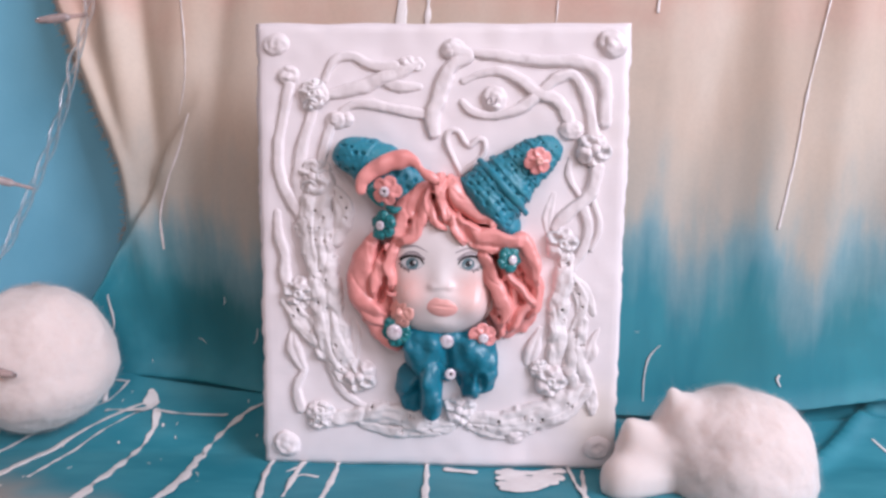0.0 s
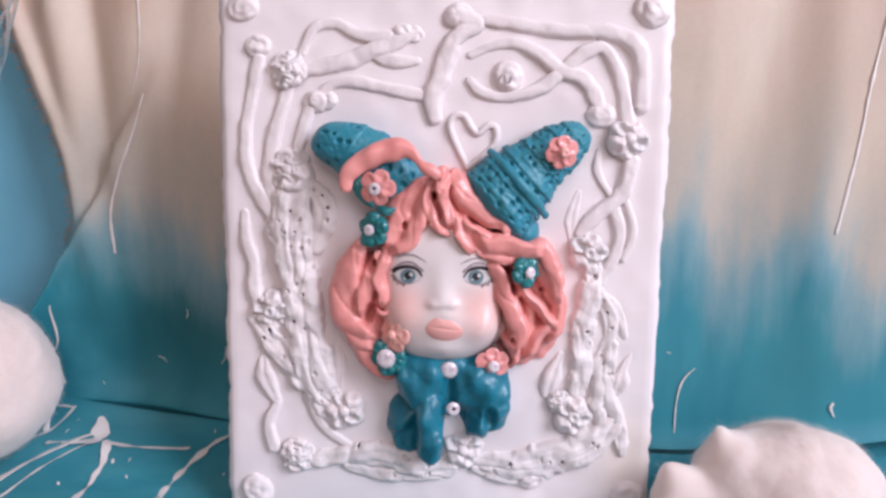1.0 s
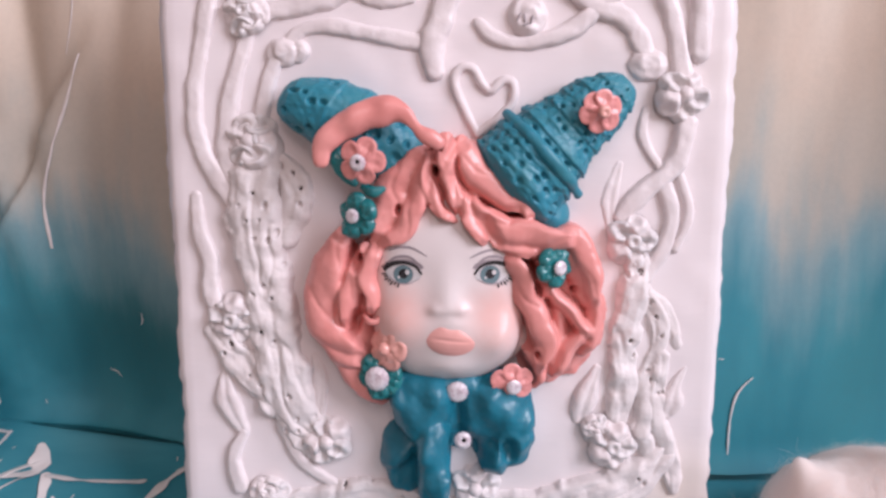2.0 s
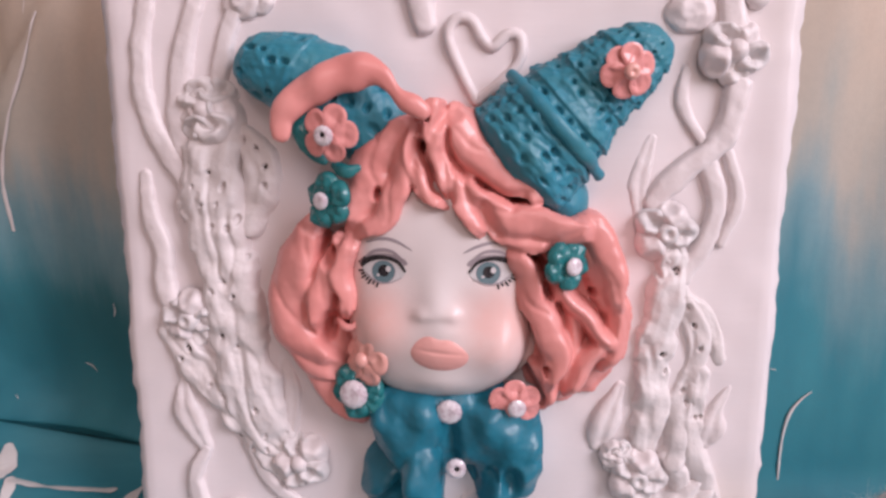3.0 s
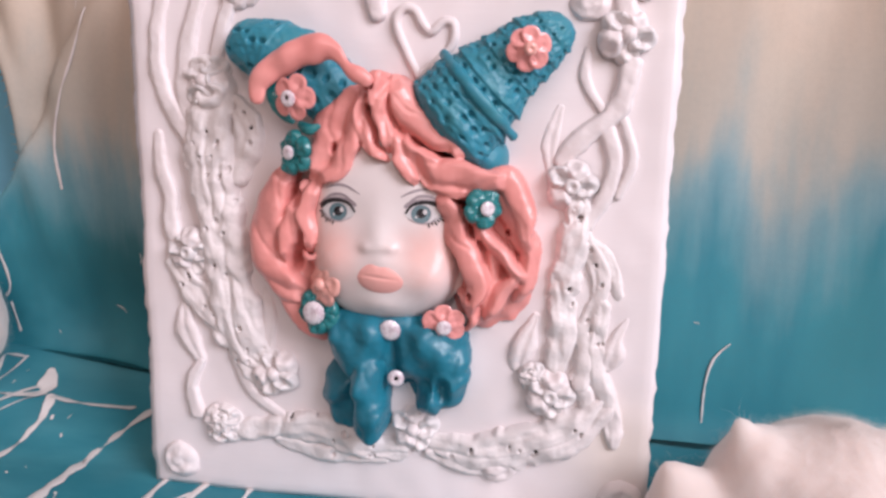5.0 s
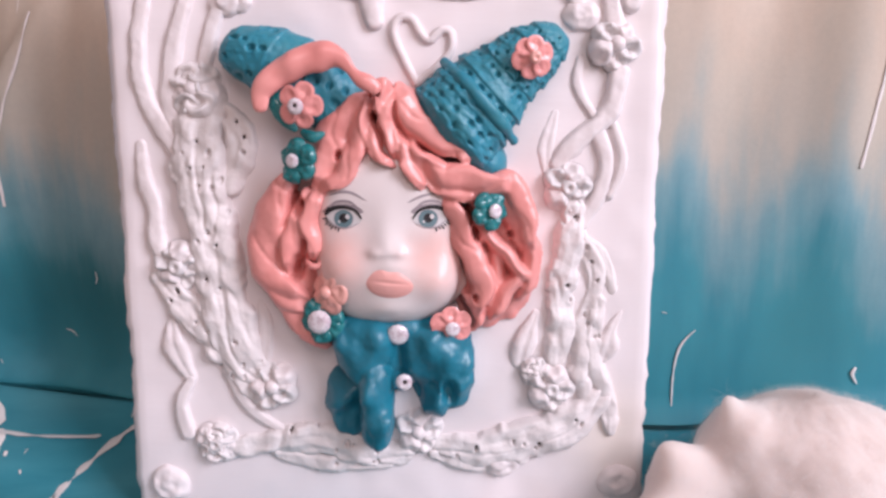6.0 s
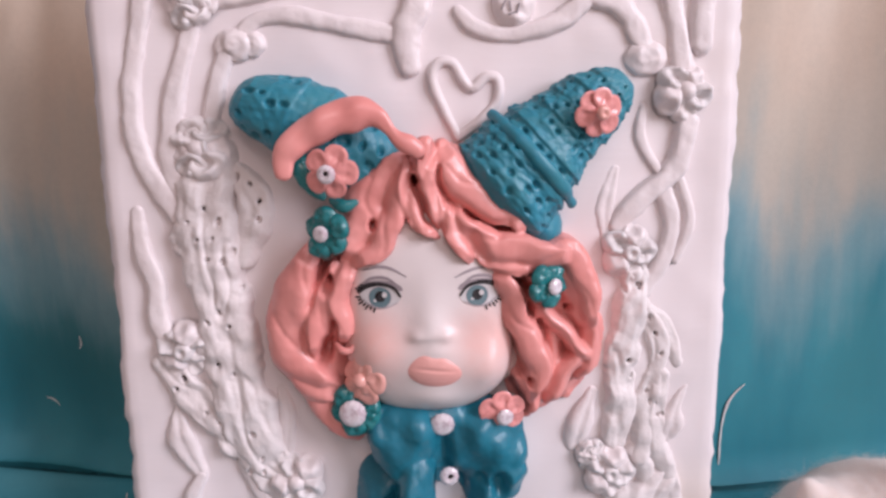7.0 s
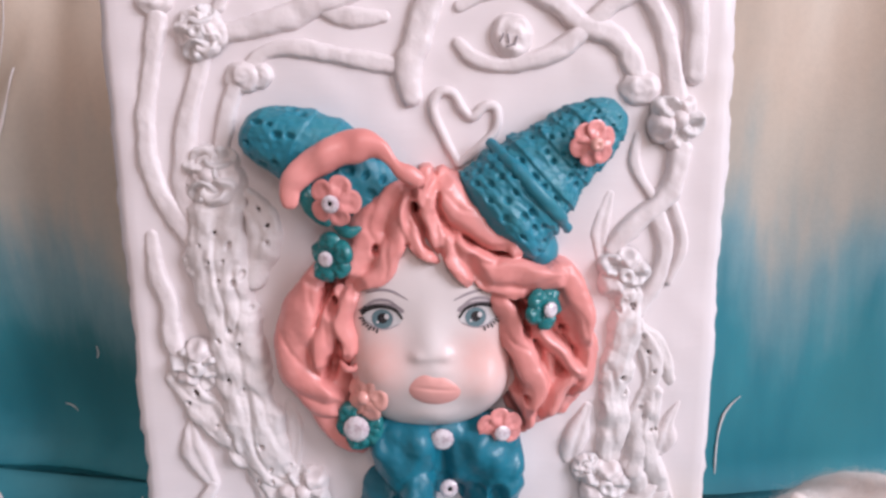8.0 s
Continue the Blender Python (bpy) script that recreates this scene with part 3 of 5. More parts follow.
def lattice(X, Z, size_x, size_z, seed):
    """Smooth noise between -1 and 1 over two arrays of coordinates."""
    table = np.random.RandomState(int(abs(seed) * 977) % 100000).uniform(-1, 1, (64, 64))
    u, w = X / size_x + 37.3, Z / size_z + 11.7
    i, k = np.floor(u).astype(int), np.floor(w).astype(int)
    fu, fw = u - i, w - k
    fu, fw = fu * fu * (3 - 2 * fu), fw * fw * (3 - 2 * fw)

    def corner(a, b):
        return table[(i + a) % 64, (k + b) % 64]

    return (corner(0, 0) * (1 - fu) + corner(1, 0) * fu) * (1 - fw) + (corner(0, 1) * (1 - fu) + corner(1, 1) * fu) * fw


def soften(S, times):
    for _ in range(times):
        P = np.pad(S, 1, mode="edge")
        S = (4 * S + P[:-2, 1:-1] + P[2:, 1:-1] + P[1:-1, :-2] + P[1:-1, 2:]) / 8
    return S


def pressed(name, points, material, label, high, square, streak=0.0, pits=0, groove=0.0, ragged=0.08, cell=0.42):
    """A piece of soft clay pressed on the board along points (x, z, half width) in mm, as heights over a fine grid."""
    line = np.array(smooth_line([(x, z, 0.0, r) for x, z, r in points], 0.6))
    wide = line[:, 3].max() * 1.35 + 1.0
    low, top = line[:, :2].min(0) - wide, line[:, :2].max(0) + wide
    X, Z = np.meshgrid(np.arange(low[0], top[0], cell), np.arange(low[1], top[1], cell))
    best, along, side, radius = np.full(X.shape, 99.0), np.zeros(X.shape), np.zeros(X.shape), np.ones(X.shape)
    run = 0.0
    for i, p in enumerate(line):
        d = line[min(i + 1, len(line) - 1)] - line[max(i - 1, 0)]
        d = d / (np.hypot(d[0], d[1]) + 1e-9)
        run += np.hypot(*(p - line[max(i - 1, 0)])[:2])
        dx, dz = X - p[0], Z - p[1]
        t = np.hypot(dx, dz) / p[3]
        nearer = t < best
        best = np.where(nearer, t, best)
        along = np.where(nearer, run + dx * d[0] + dz * d[1], along)
        side = np.where(nearer, dz * d[0] - dx * d[1], side)
        radius = np.where(nearer, p[3], radius)
    seed = abs(points[0][0]) + points[0][1]
    t = best / (1 + ragged * (lattice(X, Z, 6.0, 6.0, seed) + 0.5 * lattice(X, Z, 2.4, 2.4, seed + 1)))
    u = side / radius
    H = high * radius * np.sqrt(np.clip(1 - t ** square, 0, 1))
    H = H * (1 + 0.16 * lattice(along, side, 9.0, 60.0, seed + 2) + 0.10 * lattice(X, Z, 4.0, 4.0, seed + 3))
    if groove:
        H = H * (1 - groove * np.exp(-((u - 0.1) / 0.28) ** 2))
    if streak:  # long strokes of the modelling tool
        lines = lattice(along, side + 0.8 * lattice(X, Z, 7.0, 7.0, seed), 13.0, 2.2, seed + 4) + 0.4 * lattice(along, side, 9.0, 1.1, seed + 5)
        deep = np.clip(1 - np.abs(lattice(along, side + 1.6 * lattice(X, Z, 9.0, 9.0, seed), 21.0, 5.2, seed + 6)) * 4.5, 0, 1)
        H = H + np.clip(H / 2.0, 0, 1) * (streak * (0.8 * lines - 1.3 * deep) + 0.08 * lattice(X, Z, 1.5, 1.5, seed + 7) + 0.75 * lattice(X, Z, 5.6, 4.8, seed + 8))
    H = H + 0.05 * lattice(X, Z, 1.2, 1.2, seed + 9)
    S = soften(np.where(t < 1, np.maximum(H, 0.25), -1.3), 2 if streak else 1)
    # faces coloured dark for the shade down in the holes
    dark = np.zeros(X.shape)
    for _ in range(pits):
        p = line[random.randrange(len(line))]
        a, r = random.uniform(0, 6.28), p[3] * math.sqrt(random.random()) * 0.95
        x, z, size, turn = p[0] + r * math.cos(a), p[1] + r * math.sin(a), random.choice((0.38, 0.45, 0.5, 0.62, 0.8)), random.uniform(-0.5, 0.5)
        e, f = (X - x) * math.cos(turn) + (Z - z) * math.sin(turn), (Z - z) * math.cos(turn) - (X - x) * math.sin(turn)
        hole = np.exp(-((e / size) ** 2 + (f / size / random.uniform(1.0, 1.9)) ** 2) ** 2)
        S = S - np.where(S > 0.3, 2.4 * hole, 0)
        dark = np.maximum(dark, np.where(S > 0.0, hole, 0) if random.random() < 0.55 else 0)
    keep = (S > -1.25)
    index = -np.ones(X.shape, int)
    index[keep] = np.arange(keep.sum())
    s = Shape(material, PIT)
    s.points = [Vector(p) for p in np.stack([X[keep] * MM, np.maximum(-S[keep] + 0.1, -20) * MM, Z[keep] * MM], 1).tolist()]
    full = keep[:-1, :-1] & keep[1:, :-1] & keep[:-1, 1:] & keep[1:, 1:]
    s.faces = np.stack([index[:-1, :-1][full], index[:-1, 1:][full], index[1:, 1:][full], index[1:, :-1][full]], 1).tolist()
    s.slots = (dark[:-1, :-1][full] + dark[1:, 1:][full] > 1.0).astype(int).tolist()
    part(name, s.mesh(name), plaque, label)


def vine(points):
    pressed("vine", [(x, z, r * (1.16 + 0.10 * math.sin(1.7 * k + x))) for k, (x, z, r) in enumerate(points)], WHITE, "", 0.72, 3.4, ragged=0.15)


def leaf(points):
    pressed("leaf", [(x, z, 1.12 * r) for x, z, r in points], WHITE, "white clay leaf", 0.52, 2.6, groove=0.22, ragged=0.16)


def trunk(points):
    size = max(r for _, _, r in points)
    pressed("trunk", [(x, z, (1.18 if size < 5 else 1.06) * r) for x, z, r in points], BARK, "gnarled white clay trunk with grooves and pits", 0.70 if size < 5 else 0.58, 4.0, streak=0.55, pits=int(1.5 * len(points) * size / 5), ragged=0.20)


def heart(points):
    s = Shape(WHITE)
    add_tube(s, [(x * MM, -0.0006, z * MM, 0.0016) for x, z in points], flat=0.85, seg=12, lump=0.0002)
    part("heart", s.mesh("heart"), plaque, "open heart of rolled white clay")


def knob(points):
    x, z, r = points[0]
    s = Shape(WHITE)
    add_dome(s, x * MM, z * MM, 1.06 * r * MM, r * MM, 0.50 * r * MM, edge=0.07, waves=2, lump=0.0012, lump_size=0.0045, seed=x, power=2.8, rings=26, seg=56, creases=0.0005, swirl=0.035 * r * MM)
    part("knob", s.mesh("knob"), plaque, "round white clay rosebud")


def petal_mesh(name, material, thick, cup, rough=0.0, half=0.40):
    """One petal, its root at the origin, pointing up z, out along -y, 1 long."""
    s = Shape(material)
    for side in (0, 1):
        rings = []
        for i in range(7):
            r = i / 6
            row = []
            for j in range(16):
                a = 2 * math.pi * j / 16
                x, z = half * r * math.sin(a), 0.55 + 0.45 * r * math.cos(a)
                x *= 0.72 + 0.4 * z
                y = -cup * r * r - (thick * math.sqrt(max(0.0, 1 - r ** 3)) if side else -thick * 0.2)
                if rough and r < 0.99:
                    y += rough * noise.noise(Vector((x * 4, side, z * 4 + rough * 30)))
                row.append(Vector((x, y, z)))
            rings.append(row)
        s.sheet(rings, 0, True)
    s.scale(0.008)
    return s.mesh(name)


def core_mesh(material, radius, high, hole):
    s = Shape(material)
    add_dome(s, 0, 0, radius, radius, high, rings=8, seg=18, dip=hole, lump=0.06 * radius, lump_size=radius)
    s.scale(0.008)
    return s.mesh("flower")


def gem_mesh(hole=False):
    """A round cut stone, 1 in radius: girdle, facets and table."""
    s = Shape(STONE, INK)
    rings = [(1.0, 0.0, 0.0), (1.0, 0.22, 0.0), (0.82, 0.44, 0.5), (0.56, 0.55, 0.0)]
    rows = []
    for r, h, shift in rings:
        rows.append([Vector((r * math.cos(2 * math.pi * (j + shift) / 12), -h, r * math.sin(2 * math.pi * (j + shift) / 12))) for j in range(12)])
    s.sheet(rows, 0, True)
    if hole:
        s.sheet([rows[-1], [Vector((p.x * 0.45 + 0.1, -0.48, p.z * 0.45 + 0.12)) for p in rows[-1]]], 0, True)
        # black floor paints in the dark of the hole
        s.fan([Vector((p.x * 0.45 + 0.1, -0.48, p.z * 0.45 + 0.12)) for p in rows[-1]], Vector((0.1, -0.08, 0.1)), 1)
    else:
        s.fan(rows[-1], Vector((0, -0.56, 0)))
    s.scale(0.008)
    return s.mesh("gem", True)


def lobe_mesh(material, high, hollow, seed):
    """A fat rounded petal of pressed clay, its root at the origin."""
    s = Shape(material)
    add_dome(s, 0.0, 0.54, 0.58, 0.50, high, rings=14, seg=32, power=2.8, edge=0.12, waves=2, lump=0.34, lump_size=0.42, dip=hollow, seed=seed, base=-0.05)
    s.scale(0.008)
    return s.mesh("petal")


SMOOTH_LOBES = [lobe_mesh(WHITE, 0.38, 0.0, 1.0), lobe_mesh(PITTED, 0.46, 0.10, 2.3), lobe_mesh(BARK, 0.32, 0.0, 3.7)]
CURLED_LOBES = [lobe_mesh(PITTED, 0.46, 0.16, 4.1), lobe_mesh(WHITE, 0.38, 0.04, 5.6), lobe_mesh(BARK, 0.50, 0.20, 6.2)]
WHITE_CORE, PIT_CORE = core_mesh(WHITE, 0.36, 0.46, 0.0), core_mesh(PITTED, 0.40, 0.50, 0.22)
GEM, PIERCED_GEM = gem_mesh(), gem_mesh(True)


UNIT = 0.008  # the radius at which flowers and stones are modelled


def at(x, y, z, size, tilt_x=0.0, tilt_z=0.0):
    return Matrix.Translation((x * MM, -y * MM, z * MM)) @ Euler((radians(tilt_x), 0, radians(tilt_z))).to_matrix().to_4x4() @ Matrix.Scale(size * MM / UNIT, 4)


def flower(place, core, petal, count, label, inner=0, gem=None, gem_size=0.4, spin=0.0):
    """A flower of single petals round a core; place is its pose, 1 being its radius."""
    head = part("flower", core, plaque, label, place)
    for ring, (n, size, lift, lean) in enumerate(((count, 1.0, 0.0, -12), (inner, 0.66, -0.22, -28))):
        for k in range(n):
            turn = spin + (k + 0.5 * ring) * 360 / n + random.uniform(-7, 7)
            m = Matrix.Rotation(radians(turn), 4, "Y") @ Matrix.Translation((0, lift * UNIT, 0)) @ Matrix.Rotation(radians(lean + random.uniform(-6, 6)), 4, "X") @ Matrix.Scale(size * random.uniform(0.93, 1.06), 4)
            part("petal", petal[k % len(petal)] if isinstance(petal, list) else petal, head, "", m)
    if gem:
        part("gem", gem, head, "pale faceted rhinestone", Matrix.Translation((0, -0.30 * UNIT, 0)) @ Matrix.Scale(gem_size, 4))
    return head


WHITE_FLOWERS = 0


def wf(points):
    global WHITE_FLOWERS
    WHITE_FLOWERS += 1
    x, z, r = points[0]
    curled = WHITE_FLOWERS % 3 == 1
    flower(at(x, 2.0, z, 1.04 * r, random.uniform(-8, 8), random.uniform(-8, 8)), WHITE_CORE if WHITE_FLOWERS % 2 else PIT_CORE, CURLED_LOBES if curled else SMOOTH_LOBES, 6 if curled else 5,
           "rough white clay flower with rounded petals", 3 if curled else 0, spin=random.uniform(0, 70))


vine([(-81.8, 210.9, 2.8), (-85.1, 196.1, 2.8), (-88.5, 178.1, 2.8), (-87.5, 162.9, 3.1), (-82.2, 150.8, 3.4), (-72.2, 135.5, 3.7), (-67, 131.9, 2.4)])
vine([(-68, 202.1, 2.4), (-71.5, 191.6, 2.8), (-76.3, 175.1, 2.8), (-78.4, 156.9, 2.8), (-73.1, 140.1, 2.8)])
vine([(-5.7, 194.8, 2.4), (-22.9, 198, 2.8), (-39.5, 200.9, 2.4), (-51, 199.1, 2.4), (-60.2, 187.8, 2.4), (-65.6, 169.1, 2.4)])
vine([(-62.2, 205.6, 2.4), (-42.5, 210.4, 3.4), (-30.4, 215.1, 3.7), (-20.8, 218.7, 3.4), (-13, 223.3, 2.1)])
vine([(-32.8, 214.5, 2.4), (-23.8, 210.4, 2.8), (-11.8, 210.4, 1.8)])
vine([(-63, 213.9, 1.8), (-57.4, 223.9, 2.1), (-47.8, 226.3, 2.4), (-37.9, 221.6, 2.8), (-24.4, 220.4, 2.8)])
vine([(5.5, 230, 4.3), (14.4, 226.3, 3.1), (6.1, 222.2, 3.4), (1.4, 214, 3.7), (-2.1, 202.2, 4), (-5.1, 194.8, 3.7), (-3.8, 185.6, 2.8)])
vine([(16.8, 228, 2.4), (35.2, 225.7, 2.8), (52.9, 223.7, 2.8), (70.6, 223.4, 3.1), (81.9, 218.7, 3.7), (86.3, 208.3, 3.4), (86.8, 192.2, 3.1)])
vine([(11.6, 213.4, 1.8), (20.5, 216.9, 2.1), (30.8, 218.1, 2.4), (41.3, 214, 2.8), (50.9, 207.3, 2.8), (60.8, 203.8, 2.8), (66.9, 195.1, 2.8), (69.1, 189.2, 2.8)])
vine([(11.1, 202.3, 1.8), (16.5, 197, 2.4), (26.7, 195.2, 2.4), (41.6, 199.4, 2.8), (53.3, 208.2, 2.8), (62, 215.2, 2.8), (69.3, 216.4, 2.8), (75.4, 208.3, 3.1), (79, 196.6, 3.1), (81.1, 184.8, 3.1)])
heart([(10.8, 164.2), (6.5, 172.5), (2.8, 182.1), (5.2, 187.1), (9.4, 186.6), (12.5, 181.5), (15.5, 179.2), (19.7, 182.7), (23.3, 181.6), (22.8, 175), (17.4, 169), (10.8, 164.2)])
vine([(83.3, 167.7, 3), (80.1, 154.1, 3.2), (68, 143.2, 3.2), (61.6, 135.4, 2.8)])
vine([(75.8, 148.7, 2.6), (79.6, 136.5, 2.8), (77.2, 123.7, 2.6), (71.2, 114, 2.6)])
vine([(69.1, 172.8, 1.3), (68.6, 162.6, 1.7), (75.7, 151.6, 1.5)])
vine([(81.5, 151.2, 1.7), (85.7, 136.5, 1.9), (81.4, 123.7, 1.5)])
leaf([(60.6, 153.7, 1.7), (57.6, 142.8, 3), (57.9, 132.2, 1.5)])
leaf([(55.1, 79.7, 1.7), (50.6, 68.4, 4.3), (49.1, 61.1, 2.6)])
leaf([(87.1, 80.4, 0.6), (83.5, 72.8, 2.6), (82, 66.4, 4.3), (80.9, 62.8, 2.6)])
trunk([(68.1, 117.2, 4.3), (66.5, 102, 4.7), (64.3, 88.7, 4.7), (64.8, 75.3, 4.7), (62.6, 62.9, 3.9)])
trunk([(68.2, 112.9, 2.6), (73.2, 104.2, 3), (77.2, 95, 3.2), (76.1, 86.1, 3.2), (73, 76.5, 3.4), (72.5, 66.4, 3.4), (72, 56.1, 3)])
trunk([(73.1, 107.5, 1.7), (79.8, 101, 2.1), (83.3, 88.9, 1.9)])
trunk([(78.3, 84.4, 3), (76.6, 70.9, 3.4), (78.5, 57.3, 3.6), (82.9, 45.9, 3.4), (84.7, 33.1, 2.1)])
trunk([(70.2, 57.7, 2.6), (74.4, 49.9, 3), (73.6, 36, 2.6)])
trunk([(-66.3, 157.3, 8.1), (-68.6, 140.4, 9.8), (-67, 123.2, 9), (-64.9, 105.7, 8.6), (-61.9, 87.9, 9), (-57.6, 67.5, 8.6), (-50.7, 57.2, 5.3)])
trunk([(-57.5, 154, 3.9), (-53.1, 142.6, 5.1), (-57.7, 127.5, 4.3)])
trunk([(-85.1, 93.3, 4.3), (-76.6, 83.3, 5.6), (-67, 72, 6), (-57.4, 58.3, 5.1), (-49.9, 46.8, 3.9)])
vine([(-61.5, 57.1, 2.1), (-54.4, 43.2, 2.4), (-41.4, 33.3, 1.9)])
vine([(-89.6, 142.5, 1.9), (-88.8, 129.6, 2.6), (-85.7, 119.8, 2.8), (-85.8, 108.9, 3), (-83.9, 101.1, 2.6)])
vine([(-76.1, 54, 1.9), (-80.3, 44.1, 2.6), (-78, 32.8, 2.6)])
leaf([(-82.3, 78.3, 1.3), (-81.7, 66.8, 3.9), (-76.3, 54.7, 2.1)])
leaf([(-48.8, 86.6, 1.3), (-46.4, 74.4, 2.8), (-48, 60.3, 1.9)])
trunk([(-65.7, 25.4, 3.7), (-46.6, 29, 5.2), (-27.6, 30.7, 6.7), (-10.2, 25.8, 6.1), (5.5, 23.5, 3.7)])
trunk([(-43.4, 24.5, 2.4), (-24.4, 20.3, 3.1), (-0.8, 20.8, 2.1)])
trunk([(18.9, 28, 3.7), (35.2, 26.1, 6.1), (53.8, 31, 7.3), (69.2, 37, 7.3), (80.7, 47.5, 4.3)])
trunk([(16.5, 23.8, 2.1), (32.2, 20.2, 3.1), (50.9, 22.5, 2.8)])
knob([(-88.5, 232.4, 6.4)])
knob([(89.7, 232.6, 7.6)])
knob([(-86, 11.9, 7.3)])
knob([(87.8, 12.9, 7)])
knob([(43.1, 20.8, 6.4)])
knob([(69.2, 187.7, 6.1)])
knob([(5.5, 230, 5.8)])
knob([(28.0, 204.0, 6.8)])
knob([(-82.4, 216.2, 5.5)])
knob([(-56.8, 192.6, 5.4)])
knob([(-51.5, 192.8, 4.0)])
knob([(-18.0, 222.0, 4.6)])
knob([(-13.0, 221.4, 3.6)])
wf([(-68.6, 161.9, 9.8)])
wf([(-77.7, 98.1, 8.9)])
wf([(-44.3, 51.8, 9.3)])
wf([(-66.7, 29.2, 8.1)])
wf([(10.6, 33.9, 8.5)])
wf([(60.8, 51.1, 8.9)])
wf([(54.9, 57.4, 5.5)])
wf([(65.6, 127.1, 8.9)])
wf([(81.5, 177.4, 8.9)])
wf([(-69.1, 205.7, 8.1)])

# scratched marks on the round bud, not legible
for k, (x, z, turn) in enumerate(((24.6, 203.4, 65), (26.6, 203.0, 100), (29.0, 202.4, 75), (27.4, 201.0, 20))):
    s = Shape(SHADOW_PAINT)
    a = radians(turn)
    rise = [(1 - min(1.0, math.hypot(x + k * math.cos(a) - 28.0, z + k * math.sin(a) - 204.0) / 6.9) ** 2.8) ** 0.5 * 3.4 + 0.25 for k in (-1.3, 1.3)]
    add_tube(s, [((x - 1.3 * math.cos(a)) * MM, -rise[0] * MM, (z - 1.3 * math.sin(a)) * MM, 0.00028), ((x + 1.3 * math.cos(a)) * MM, -rise[1] * MM, (z + 1.3 * math.sin(a)) * MM, 0.00028)], seg=6)
    part("scratch", s.mesh("scratch"), plaque, "short grey scratched bar")


# ---- the clay doll: one mesh ----
doll = Shape(PORCELAIN, CORAL, TEAL, LIP, EYE_WHITE, IRIS, INK, SHADOW_PAINT, HORN)
SKIN, HAIR, DRESS, MOUTH, BALL, RING, LINE, SHADE, EAR = range(9)


HAIR_FORMS, DRESS_FORMS = [], []


def pad(y, points):
    (x, z, rx), (_, _, rz) = points
    HAIR_FORMS.append(("mound", x, z, rx, rz, y))


def strand(y, points, lean=None, crest=False):
    HAIR_FORMS.append(("strand", y, points, lean, crest))


def dip(points):
    HAIR_FORMS.append(("dip", points))


def lock(y, points):
    """A loose lock that crosses the horn."""
    pts = [(x * MM, -(y - 0.55 * r) * MM, z * MM, r * MM) for x, z, r in points]
    add_tube(doll, pts, flat=0.66, seg=48, step=0.0007, grooves=2, depth=0.05, twist=0.22, lump=0.0012, lump_size=0.0075, slot=HAIR, seed=3.0)


def roll(y, points):
    DRESS_FORMS.append(("strand", y, points, 0.0, False))


def lobe(y, points):
    (x, z, rx), (_, _, rz) = points
    DRESS_FORMS.append(("mound", x, z, rx, rz, y))


def carve(points):
    DRESS_FORMS.append(("carve", points))


